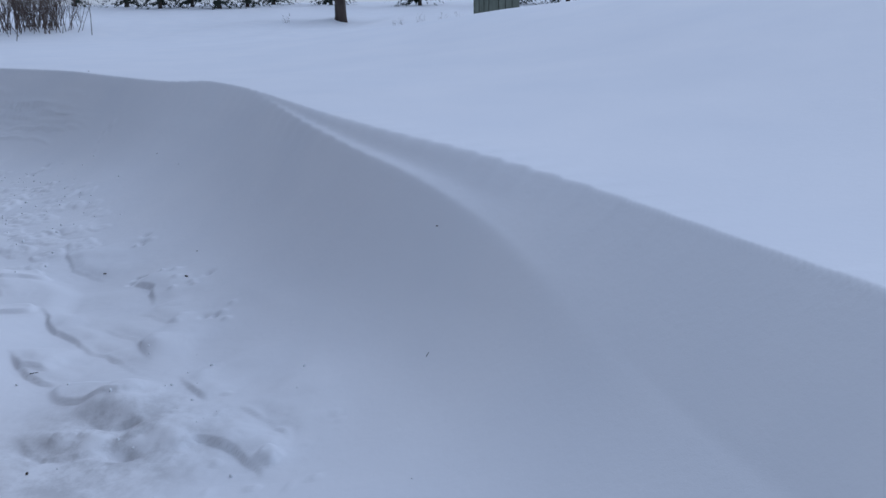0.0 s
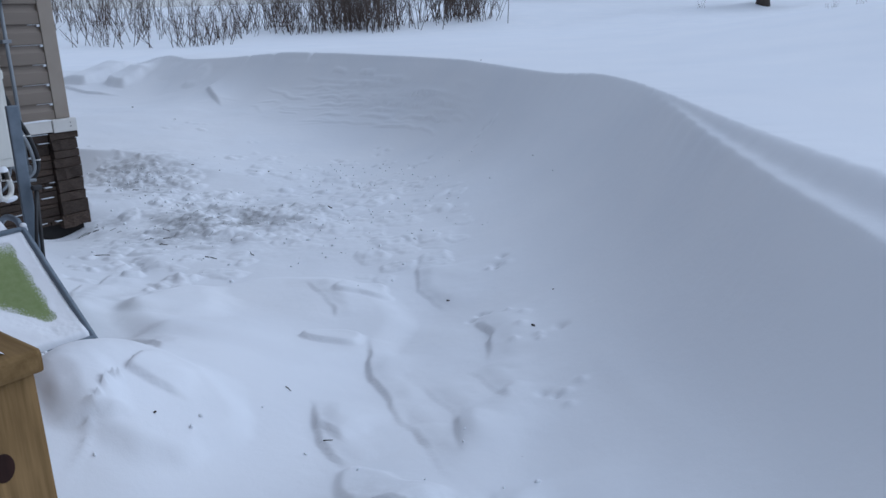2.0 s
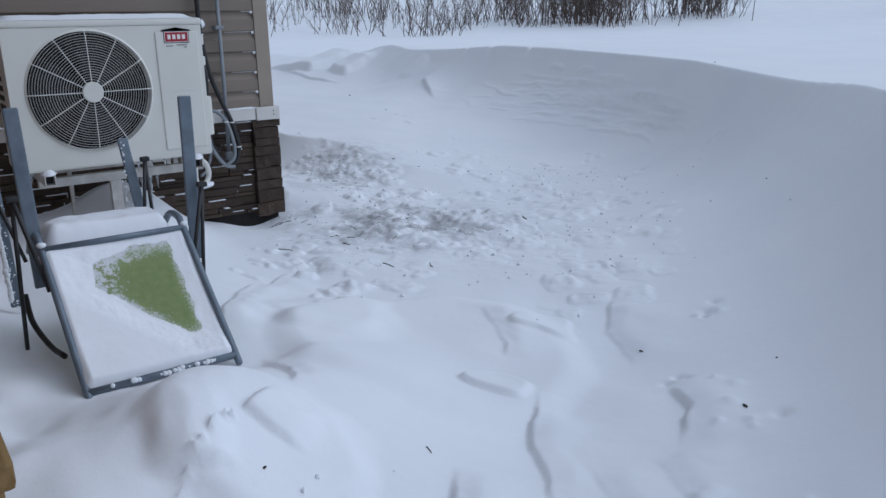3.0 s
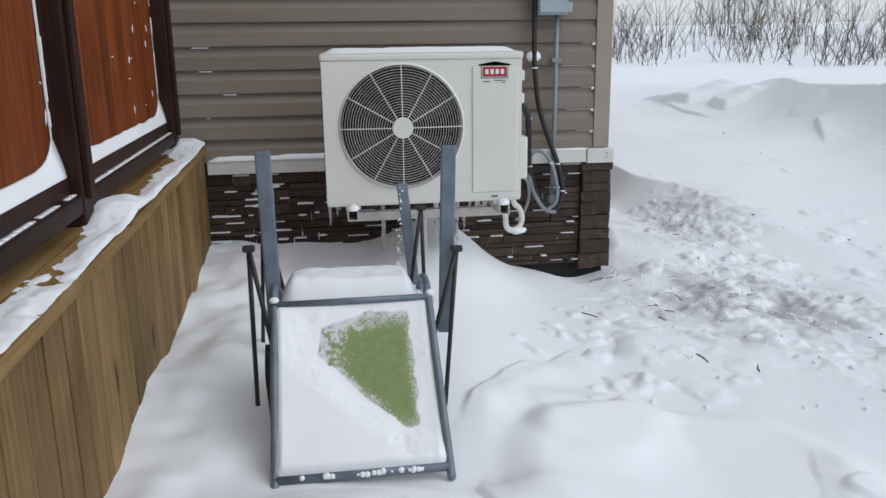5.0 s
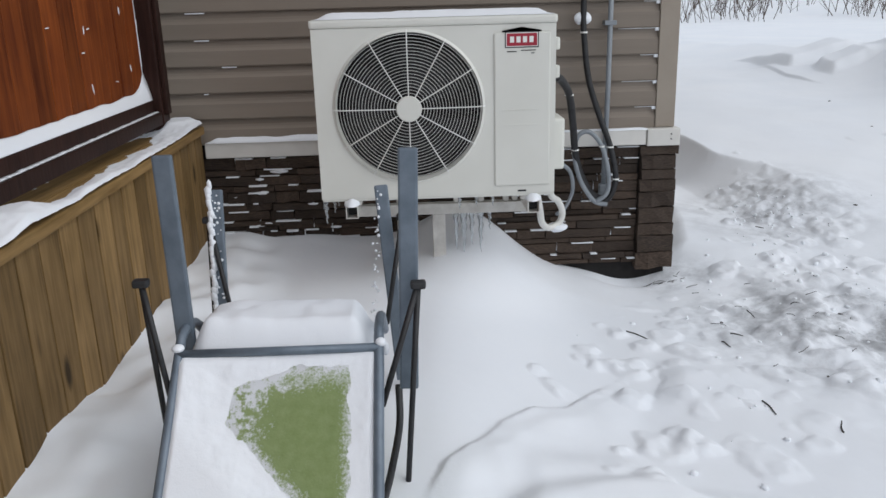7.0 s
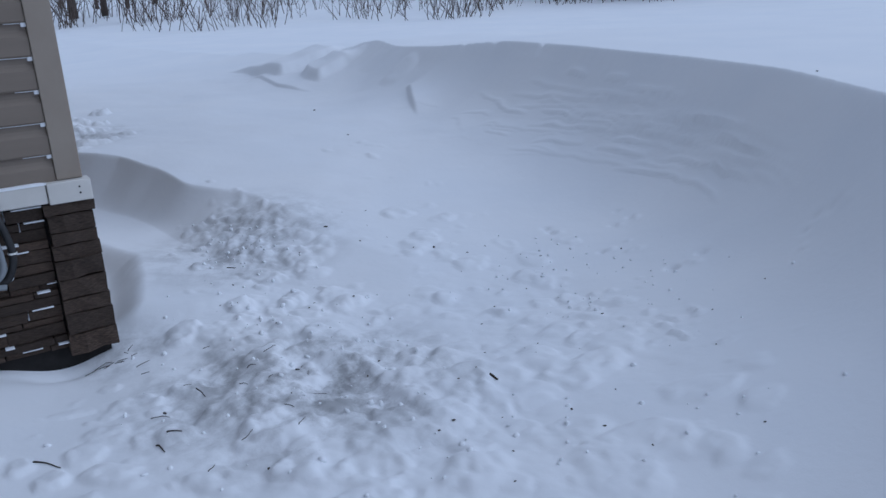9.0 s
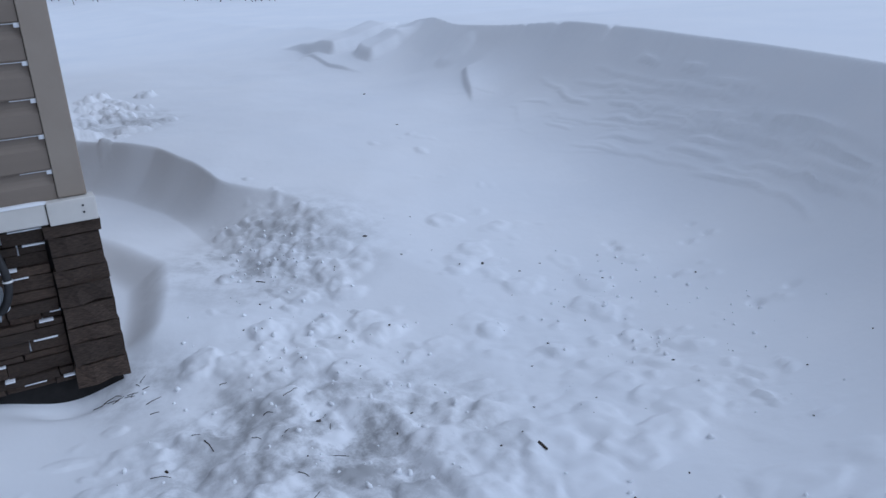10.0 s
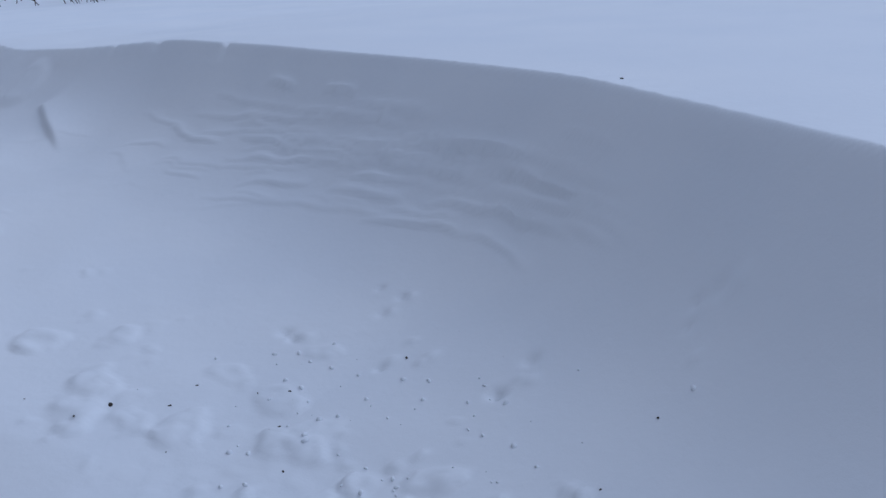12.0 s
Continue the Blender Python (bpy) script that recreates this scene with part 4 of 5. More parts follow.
def icicle(x, y, top, length, r):
    bm = bmesh.new()
    k = 9
    pts = [(x + 0.003 * math.sin(i * 1.7), y + 0.003 * math.cos(i * 2.1), top - length * i / k) for i in range(k + 1)]
    rings = []
    for i, p in enumerate(pts):
        rr = r * (1 - i / k) ** 0.8 * (1 + 0.18 * math.sin(i * 2.3)) + 0.0008
        rings.append([bm.verts.new((p[0] + rr * math.cos(a), p[1] + rr * math.sin(a), p[2])) for a in (j * math.pi / 4 for j in range(8))])
    for a, b in zip(rings, rings[1:]):
        for j in range(8):
            bm.faces.new((a[j], a[(j + 1) % 8], b[(j + 1) % 8], b[j]))
    bm.faces.new(rings[0]), bm.faces.new(rings[-1])
    tagged(mesh_object("icicle", bm, ice, True), "clear icicle hanging under the heat pump", "icicle", "icicles under the heat pump")


for x, y, top, ln, r in ((-5.58, 1.90, .544, .10, .009), (-5.59, 1.935, .544, .055, .007), (-5.62, 1.95, .544, .035, .006), (-5.77, 2.45, .425, .17, .012), (-5.78, 2.485, .425, .21, .015), (-5.775, 2.52, .425, .15, .012), (-5.78, 2.56, .425, .19, .013), (-5.77, 2.60, .425, .08, .008), (-5.60, 2.53, .544, .05, .008), (-5.60, 2.46, .544, .06, .008), (-5.60, 2.60, .544, .05, .007)):
    icicle(x, y, top, ln, r)


# ---- pipes and cables on the wall ----
def cable(name, pts, r, material, label, category, ties=()):
    path = smooth_path(pts, 8)
    ob = tagged(mesh_object(name, rod(path, r, 10), material, True), label, category)
    for i in ties:
        p = Vector(pts[i])
        bm = bmesh.new()
        bmesh.ops.create_cone(bm, cap_ends=False, segments=12, radius1=r + 0.003, radius2=r + 0.003, depth=0.008, matrix=Matrix.Translation(p))
        part("cable_tie", bm, WIRE, ob)
    return ob


conduit = tagged(mesh_object("conduit", rod([(-6.275, 3.235, 1.46), (-6.275, 3.232, 0.9), (-6.268, 3.222, 0.42)], 0.0125, 12), GREY_PIPE, True), "straight grey plastic conduit strapped to the siding", "conduit")
for z in (1.21, 0.62):
    part("strap", boxed((-6.318, 3.205, z - 0.011), (-6.26, 3.262, z + 0.011), 0.004), GREY_PIPE, conduit)
part("fitting", boxed((-6.29, 3.2, 0.34), (-6.25, 3.245, 0.425), 0.01), GREY_PIPE, conduit, "grey conduit end fitting")
jb = thing("junction_box", "grey-green metal disconnect box fixed on the siding", "electrical box", place=(-6.27, 3.2, 1.46))
part("body", boxed((-0.05, -0.09, 0), (0.05, 0.08, 0.26), 0.006), BOX_GREY, jb)
part("cover", boxed((0.051, -0.085, 0.012), (0.062, 0.075, 0.25), 0.004), BOX_GREY, jb)
part("knockout", boxed((-0.03, 0.081, 0.012), (0.03, 0.115, 0.07), 0.006), BOX_GREY, jb)
cable("refrigerant_line", [(-6.26, 3.10, 1.56), (-6.26, 3.10, 1.30), (-6.255, 3.103, 1.17), (-6.25, 3.13, 0.95), (-6.24, 3.19, 0.76), (-6.22, 3.24, 0.62), (-6.21, 3.27, 0.46), (-6.21, 3.235, 0.36), (-6.21, 3.17, 0.36), (-6.20, 3.10, 0.46), (-6.20, 3.07, 0.56)], 0.0145, BLACK, "black insulated refrigerant line looping down the wall", "pipe", (2, 5, 6))
cable("refrigerant_line", [(-5.62, 2.865, 1.02), (-5.70, 2.90, 1.00), (-5.86, 2.965, 0.92), (-6.05, 3.02, 0.76), (-6.17, 3.055, 0.62), (-6.21, 3.09, 0.50), (-6.22, 3.15, 0.39), (-6.22, 3.21, 0.355)], 0.017, BLACK, "black insulated line from the heat pump side", "pipe", (2, 4))
cable("flexible_conduit", [(-6.19, 3.225, 0.335), (-6.19, 3.16, 0.355), (-6.19, 3.09, 0.46), (-6.19, 3.055, 0.60), (-6.19, 3.075, 0.685), (-6.19, 3.13, 0.70), (-6.185, 3.19, 0.63), (-6.18, 3.225, 0.50), (-6.18, 3.222, 0.40), (-6.19, 3.17, 0.35)], 0.0115, GREY_PIPE, "grey flexible conduit coiled in a loop", "conduit", (3, 6))
cable("flexible_conduit", [(-5.80, 2.90, 0.64), (-5.95, 2.99, 0.56), (-6.08, 3.03, 0.44), (-6.1, 3.0, 0.35), (-6.05, 2.95, 0.33)], 0.009, GREY_PIPE, "thin grey conduit hanging beside the unit", "conduit")
cable("drain_hose", [(-5.72, 2.80, 0.54), (-5.80, 2.83, 0.42), (-5.86, 2.85, 0.34), (-5.90, 2.89, 0.305), (-5.93, 2.94, 0.32), (-5.93, 2.955, 0.37), (-5.90, 2.93, 0.43), (-5.86, 2.89, 0.47), (-5.80, 2.87, 0.56), (-5.74, 2.87, 0.65)], 0.0155, HOSE, "white drain hose curled below the unit", "hose")
for c, rr in (((-6.27, 3.10, 1.235), (0.02, 0.045, 0.03)), ((-5.94, 2.93, 0.295), (0.05, 0.05, 0.018)), ((-6.22, 3.235, 0.355), (0.012, 0.018, 0.012))):
    bm = bmesh.new()
    bmesh.ops.create_icosphere(bm, subdivisions=3, radius=1, matrix=Matrix.Translation(c) @ Matrix.Diagonal((*rr, 1)))
    for v in bm.verts:
        v.co += Vector((0, 1, 1)) * 0.008 * noise.noise(v.co * 35)
    tagged(mesh_object("snow_lump", bm, SNOW, True), "small lump of snow stuck on the pipes", "snow", "snow lumps on the pipes")


# ---- deck and privacy screen ----
DECK_TOP, DECK_Y, DECK_END = 0.775, 1.262, -2.17
DECK_TURN = Matrix.Translation((-4.2, 1.2, 0)) @ Matrix.Rotation(radians(0.95), 4, "Z") @ Matrix.Translation((4.2, -1.2, 0))


def deck():
    d = thing("deck", "weathered wooden deck with vertical skirt boards, snow on top", "deck", place=(-4.2, 1.2, 0.0), kind="structure")
    inv = Matrix.Translation((4.2, -1.2, 0))

    def dpart(name, bm, material, label=""):
        bmesh.ops.transform(bm, matrix=inv, verts=bm.verts)
        return part(name, bm, material, d, label)
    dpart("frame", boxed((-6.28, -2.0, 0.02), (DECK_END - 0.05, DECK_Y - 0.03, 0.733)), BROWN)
    edge = dpart("edge_board", boxed((-6.285, DECK_Y - 0.105, DECK_TOP - 0.038), (DECK_END, DECK_Y + 0.016, DECK_TOP), 0.006), DECK, "edge board with rounded nose")
    y = DECK_Y - 0.11
    while y > -2:
        dpart("deck_board", boxed((-6.285, y - 0.135, DECK_TOP - 0.038), (DECK_END, y, DECK_TOP), 0.005), DECK)
        y -= 0.141
    rng = random.Random(5)
    x = -6.28
    while x < DECK_END - 0.03:
        w = min(rng.choice([0.118, 0.138, 0.14, 0.142]), DECK_END - 0.012 - x)
        b = dpart("skirt_board", boxed((x + 0.004, DECK_Y - 0.024 - rng.uniform(0, 0.004), -0.12), (x + w - 0.005, DECK_Y - rng.uniform(0, 0.003), DECK_TOP - 0.039), 0.003), SKIRT)
        x += w
    d.matrix_world = DECK_TURN @ Matrix.Translation((-4.2, 1.2, 0))
    y = DECK_Y - 0.025
    while y > 0.2:
        dpart("skirt_board", boxed((DECK_END - 0.048, y - 0.137, -0.12), (DECK_END - 0.014, y, DECK_TOP - 0.039), 0.003), SKIRT)
        y -= 0.141


def screen():
    s = thing("privacy_screen", "red-brown stained board privacy screen with dark posts and rails", "fence", place=(-4.2, 1.08, DECK_TOP))
    inv = Matrix.Translation((4.2, -1.08, -DECK_TOP))

    def spart(name, bm, material, label="", parent=s):
        bmesh.ops.transform(bm, matrix=inv, verts=bm.verts)
        return part(name, bm, material, parent, label)
    rng = random.Random(2)
    posts = (-6.13, -4.27, -2.42)
    for px in posts:
        spart("post", boxed((px - 0.052, 1.045, DECK_TOP), (px + 0.052, 1.15, 2.55), 0.006), BROWN, "dark brown square post")
        spart("post_trim", boxed((px - 0.03, 1.1505, 0.86), (px + 0.03, 1.168, 2.55), 0.004), BROWN)
    for a, b in zip(posts, posts[1:]):
        x0, x1 = a + 0.054, b - 0.054
        spart("rail", boxed((x0, 1.115, 0.818), (x1, 1.146, 0.874), 0.004), BROWN, "dark brown bottom rail")
        spart("rail", boxed((x0, 1.035, 0.862), (x1, 1.1135, 0.9295), 0.004), BROWN, "dark brown inner rail")
        spart("rail", boxed((x0, 1.035, 2.35), (x1, 1.145, 2.45), 0.004), BROWN)
        x = x0
        while x < x1 - 0.02:
            w = min(0.138, x1 - x)
            dy = rng.uniform(-0.003, 0.003)
            spart("board", boxed((x + 0.0015, 1.052 + dy, 0.930), (x + w - 0.0015, 1.076 + dy, 2.349), 0.004), RUST)
            x += w
    s.matrix_world = DECK_TURN @ Matrix.Translation((-4.2, 1.08, DECK_TOP))


deck()
screen()
newel = thing("stair_post", "square knotty wooden post with a flat cap beside the deck", "post", place=(-2.245, 1.27, 0))
part("shaft", boxed((-0.075, -0.075, -0.15), (0.075, 0.070, 0.7395), 0.005), SKIRT, newel)
part("cap", boxed((-0.088, -0.088, 0.740), (0.088, 0.083, 0.781), 0.008), DECK, newel)
bm = bmesh.new()
bmesh.ops.create_cone(bm, cap_ends=True, segments=20, radius1=0.021, radius2=0.019, depth=0.003, matrix=Matrix.Translation((0.0755, -0.005, 0.60)) @ Matrix.Rotation(radians(90), 4, "Y") @ Matrix.Diagonal((1.25, 0.9, 1, 1)))
part("knot", bm, BROWN, newel, "dark round knot")


def rail_drift(x0, x1, seed):
    """Wind-laid wedge of snow on the rail against the boards, climbing at the ends."""
    n, m = 46, 8
    bm = bmesh.new()
    grid = []
    for i in range(n):
        u = i / (n - 1)
        x = x0 + u * (x1 - x0)
        climb = 0.040 + 0.02 * math.exp(-(x1 - x) / 0.05) + 0.085 * math.exp(-(x - x0) / 0.06) + 0.012 * noise.noise(Vector((x * 7, seed, 0)))
        row = []
        for j in range(m):
            t = j / (m - 1)
            row.append(bm.verts.new((x, 1.0802 + 0.031 * t, 0.932 + climb * (1 - t) ** 0.8)))
        grid.append(row)
    for a, b in zip(grid, grid[1:]):
        for j in range(m - 1):
            bm.faces.new((a[j], a[j + 1], b[j + 1], b[j]))
    low = bmesh.ops.extrude_face_region(bm, geom=bm.faces[:])
    for g in low["geom"]:
        if isinstance(g, bmesh.types.BMVert):
            g.co.z = 0.9298
    for i in range(40):
        a = x0 + (x1 - x0) * i / 40
        if noise.noise(Vector((a * 5, seed, 3))) > -0.25:
            box(bm, (a, 1.1145, 0.8742), (a + (x1 - x0) / 40, 1.132, 0.878 + 0.003 * noise.noise(Vector((a * 20, 0, 0)))))
    bmesh.ops.transform(bm, matrix=DECK_TURN, verts=bm.verts)
    tagged(mesh_object("rail_snow", bm, SNOW, True), "wedge of drifted snow on the screen rail", "snow", "snow on the screen rails")


def screen_flecks():
    """Snow blown into the corner of each post, and thin flecks caught on the boards."""
    rng = random.Random(44)
    bm = bmesh.new()
    for px in (-6.078, -4.218):
        z = 0.95
        while z < 2.2:
            w = rng.uniform(0.004, 0.011) * (1 if px > -5 else 0.7)
            h = rng.uniform(0.03, 0.09)
            if rng.random() < 0.88:
                box(bm, (px, 1.077, z), (px + w, 1.077 + w, z + h), 0.002)
            z += h * 0.96
    for _ in range(46):
        x, z = rng.uniform(-6.0, -2.6), rng.uniform(1.0, 2.0)
        flat = rng.random() < 0.5
        a, b = (rng.uniform(0.006, 0.022), 0.0025) if flat else (0.0025, rng.uniform(0.006, 0.03))
        bmesh.ops.create_icosphere(bm, subdivisions=1, radius=1, matrix=Matrix.Translation((x, 1.0805, z)) @ Matrix.Rotation(rng.uniform(-0.5, 0.5), 4, "Y") @ Matrix.Diagonal((a, 0.003, b, 1)))
    bmesh.ops.transform(bm, matrix=DECK_TURN, verts=bm.verts)
    tagged(mesh_object("screen_flecks", bm, SNOW, True), "white snow flecks caught on the screen boards and posts", "snow", kind="stuff")


screen_flecks()
rail_drift(-6.074, -4.326, 1.0)
rail_drift(-4.214, -2.476, 2.0)


def deck_snow():
    """Patchy snow on the deck edge: a continuous crust with bare wood showing through."""
    x, y = np.meshgrid(np.linspace(-6.27, DECK_END - 0.01, 420), np.linspace(0.80, DECK_Y + 0.012, 60), indexing="ij")
    n = fbm(x * 0.55, y * 1.6, 7, 4, 33)
    edge = np.exp(-((y - 1.25) / 0.065) ** 2)
    posts = sum(np.exp(-((x - p) / 0.16) ** 2 - ((y - 1.16) / 0.09) ** 2) for p in (-6.2, -4.42, -2.57))
    h = 0.018 * n + 0.006 * fbm(x, y, 24, 3, 37) + 0.018 * edge + 0.055 * posts - 0.004 - 0.016 * np.exp(-((y - 1.10) / 0.06) ** 2) + 0.012 * ss((-5.7 - x) / 0.3)
    h = np.minimum(h, 0.05) * ss((DECK_Y + 0.016 - y) / 0.012 + 0.2)
    keep = h > 0.001
    bm = bmesh.new()
    verts = {}

    def vert(i, j):
        if (i, j) not in verts:
            verts[i, j] = bm.verts.new((x[i, j], y[i, j], DECK_TOP + max(h[i, j], -0.001)))
        return verts[i, j]
    for i in range(x.shape[0] - 1):
        for j in range(x.shape[1] - 1):
            if keep[i, j] or keep[i + 1, j] or keep[i, j + 1] or keep[i + 1, j + 1]:
                bm.faces.new((vert(i, j), vert(i + 1, j), vert(i + 1, j + 1), vert(i, j + 1)))
    bmesh.ops.transform(bm, matrix=DECK_TURN, verts=bm.verts)
    tagged(mesh_object("deck_snow", bm, SNOW, True), "patchy trodden snow along the deck edge", "snow", kind="stuff")


deck_snow()


# ---- sling chair beside the deck ----
def chair():
    c = thing("sling_chair", "grey steel sling chair with green fabric, half buried in snow", "chair", place=(-4.0, 1.95, 0.15))
    inv = Matrix.Translation((4.0, -1.95, -0.15))

    def cpart(name, bm, material, label="", parent=c, smooth=False):
        bmesh.ops.transform(bm, matrix=inv, verts=bm.verts)
        return part(name, bm, material, parent, label, smooth)
    yl, yr = 1.705, 2.185
    top, bot = (-4.085, 0.525), (-3.665, 0.165)
    for y in (yl, yr):
        cpart("side_tube", rod(smooth_path([(bot[0] + 0.02, y, bot[1] - 0.02), (bot[0], y, bot[1]), (-3.87, y, 0.34), (top[0], y, top[1]), (-4.14, y, 0.56), (-4.24, y, 0.55), (-4.36, y, 0.46)]), 0.0125, 10), CHAIR, "grey-blue side tube", smooth=True)
    cpart("cross_bar", rod([(top[0], yl, top[1] + 0.004), (top[0], yr, top[1] + 0.004)], 0.011, 10), CHAIR, smooth=True)
    cpart("cross_bar", rod([(bot[0], yl, bot[1]), (bot[0], yr, bot[1])], 0.013, 10), CHAIR, "snow-flecked bottom bar", smooth=True)
    cpart("cross_bar", rod([(-4.35, yl, 0.47), (-4.35, yr, 0.47)], 0.011, 10), CHAIR, smooth=True)
    # green sling, slightly hollow
    bm = bmesh.new()
    rows = []
    for i in range(13):
        v = i / 12
        rows.append([bm.verts.new((top[0] + v * (bot[0] - top[0]), yl + 0.008 + u / 10 * (yr - yl - 0.016), top[1] + v * (bot[1] - top[1]) - 0.012 * math.sin(math.pi * v) - 0.006 * math.sin(math.pi * u / 10))) for u in range(11)])
    for a, b in zip(rows, rows[1:]):
        for u in range(10):
            bm.faces.new((a[u], a[u + 1], b[u + 1], b[u]))
    bmesh.ops.solidify(bm, geom=bm.faces[:], thickness=0.003)
    cpart("sling", bm, DUSTED, "pale green woven sling dusted with snow", smooth=True)
    bm = boxed((-4.34, yl + 0.01, 0.475), (-4.10, yr - 0.01, 0.482), 0.002)
    cpart("seat_sling", bm, FABRIC)
    # flat uprights, front and back
    for y, lean in ((1.712, 0.01), (2.232, -0.02)):
        bm = boxed((-0.009, -0.024, 0), (0.009, 0.024, 0.62), 0.006)
        bmesh.ops.transform(bm, matrix=Matrix.Translation((-4.17, y + lean * -1, 0.375)) @ Matrix.Rotation(lean * 1.6, 4, "X") @ Matrix.Rotation(-0.03, 4, "Y"), verts=bm.verts)
        cpart("upright", bm, CHAIR, "flat grey-blue upright")
    for y, lean in ((1.665, 0.0), (2.175, -0.08)):
        bm = boxed((-0.010, -0.021, 0), (0.010, 0.021, 0.62), 0.006)
        bmesh.ops.transform(bm, matrix=Matrix.Translation((-4.62, y - lean * 0.6, 0.18)) @ Matrix.Rotation(-lean, 4, "X") @ Matrix.Rotation(-0.2, 4, "Y"), verts=bm.verts)
        cpart("rear_upright", bm, CHAIR, "grey-blue rear upright flecked with snow")
    # black folding stays: pairs meeting at a cap
    for tp, feet in (((-4.085, 1.64, 0.715), ((-4.20, 1.62, 0.02), (-4.02, 1.70, 0.40))), ((-4.13, 2.285, 0.672), ((-4.12, 2.235, 0.06), (-4.03, 2.19, 0.40))),
                     ((-4.72, 1.64, 0.70), ((-4.76, 1.60, 0.08), (-4.60, 1.72, 0.36))), ((-4.68, 2.24, 0.70), ((-4.66, 2.25, 0.12), (-4.60, 2.18, 0.38)))):
        for f in feet:
            cpart("stay", rod([tp, f], 0.0075, 8), BLACK, "black steel stay", smooth=True)
        cpart("stay_cap", boxed((tp[0] - 0.014, tp[1] - 0.019, tp[2] - 0.012), (tp[0] + 0.014, tp[1] + 0.019, tp[2] + 0.008), 0.007), BLACK)
    for y, s in ((1.66, -1), (2.22, 1)):
        cpart("curved_stay", rod(smooth_path([(-4.30, y, 0.32), (-4.22, y, 0.24), (-4.05, y - s * 0.02, 0.20), (-3.90, y - s * 0.035, 0.21)]), 0.010, 8), BLACK, "curved black steel stay", smooth=True)


chair()


def chair_snow():
    """Snow blown onto the sling, worn through to the fabric in one patch, and a pillow on the seat behind."""
    yl, yr = 1.702, 2.180
    n, m = 170, 150
    v, u = np.meshgrid(np.linspace(0, 1, n), np.linspace(0, 1, m), indexing="ij")
    x = -4.085 + v * 0.415
    y = yl + u * (yr - yl)
    z = 0.525 - v * 0.355 - 0.012 * np.sin(np.pi * v) - 0.006 * np.sin(np.pi * u)
    cut = np.minimum.reduce([(0.90 - u) / 0.10, (v - 0.03 - 0.25 * np.clip(0.62 - u, 0, 1)) / 0.08, (0.79 - v - 0.95 * np.clip(0.76 - u, 0, 1)) / 0.09, (u - 0.25) / 0.10])
    h = 0.022 + 0.003 * fbm(x, y, 8, 2, 14) + 0.016 * ss(v * 3 - 2)
    h = h * ss(np.minimum(u, 1 - u) * 14 + 0.25) * ss(np.minimum(v, 1 - v) * 14 + 0.25)
    h = h * ss(0.20 - (cut + 0.3 * fbm(u, v, 14, 3, 13)) * 0.30)
    bm = bmesh.new()
    vs = [[bm.verts.new((x[i, j] + 0.65 * h[i, j], y[i, j], z[i, j] + 0.76 * h[i, j])) for j in range(m)] for i in range(n)]
    for i in range(n - 1):
        for j in range(m - 1):
            if h[i:i + 2, j:j + 2].max() > 0.0008:
                bm.faces.new((vs[i][j], vs[i + 1][j], vs[i + 1][j + 1], vs[i][j + 1]))
    bmesh.ops.delete(bm, geom=[q for q in bm.verts if not q.link_faces], context="VERTS")
    tagged(mesh_object("sling_snow", bm, SNOW, True), "snow crust on the green sling with a bare patch", "snow")
    ob = ridge_snow("seat_snow", -4.37, -4.07, 1.695, 2.185, 0.484, 0.118, "rounded pillow of snow on the chair seat", 17, (36, 60), 0.16, 0.035)
    bm = bmesh.new()
    for p, rr in (((-4.085, 1.705, 0.545), (0.016, 0.016, 0.010)), ((-4.09, 2.19, 0.540), (0.013, 0.014, 0.012)), ((-4.10, 2.20, 0.52), (0.008, 0.010, 0.02))):
        bmesh.ops.create_icosphere(bm, subdivisions=2, radius=1, matrix=Matrix.Translation(p) @ Matrix.Diagonal((*rr, 1)))
    for q in range(26):
        f = random.random()
        bmesh.ops.create_icosphere(bm, subdivisions=1, radius=0.004 + 0.006 * random.random(), matrix=Matrix.Translation((-3.66 + 0.008, 1.74 + 0.42 * f, 0.168 + 0.008 * random.random())))
    for y, tz in ((1.665, 0.79), (2.12, 0.75)):
        for q in range(60):
            f = random.random()
            bmesh.ops.create_icosphere(bm, subdivisions=1, radius=0.002 + 0.004 * random.random(), matrix=Matrix.Translation((-4.612 - 0.12 * f, y + random.uniform(-.012, .012) + (0.048 * f if y > 2 else 0), 0.18 + 0.6 * f)))
    for q in range(34):
        f = q / 33
        bmesh.ops.create_icosphere(bm, subdivisions=1, radius=1, matrix=Matrix.Translation((-4.61 - 0.12 * f, 1.649 + random.uniform(-.003, .003), 0.22 + 0.585 * f)) @ Matrix.Diagonal((0.010, 0.008 + 0.005 * random.random(), 0.02, 1)))
    tagged(mesh_object("frame_snow", bm, SNOW, True), "crumbs of snow clinging to the chair frame", "snow", kind="stuff")


chair_snow()


# ---- things lying on the snow ----
def twig(x, y, length, turn, r=0.004, name="twig", label="thin dark twig lying on the snow"):
    flat = []
    for i in range(6):
        s = (i / 5 - 0.5) * length
        flat.append((x + s * math.cos(turn) - 0.05 * length * math.sin(i * 0.9) * math.sin(turn), y + s * math.sin(turn) + 0.05 * length * math.sin(i * 0.9) * math.cos(turn)))
    pts = [(p[0], p[1], z + r * 0.8) for p, z in zip(flat, snow_levels(flat))]
    tagged(mesh_object(name, rod(pts, r, 5, 0.6), DEBRIS, True), label, "twig", "twigs on the snow")


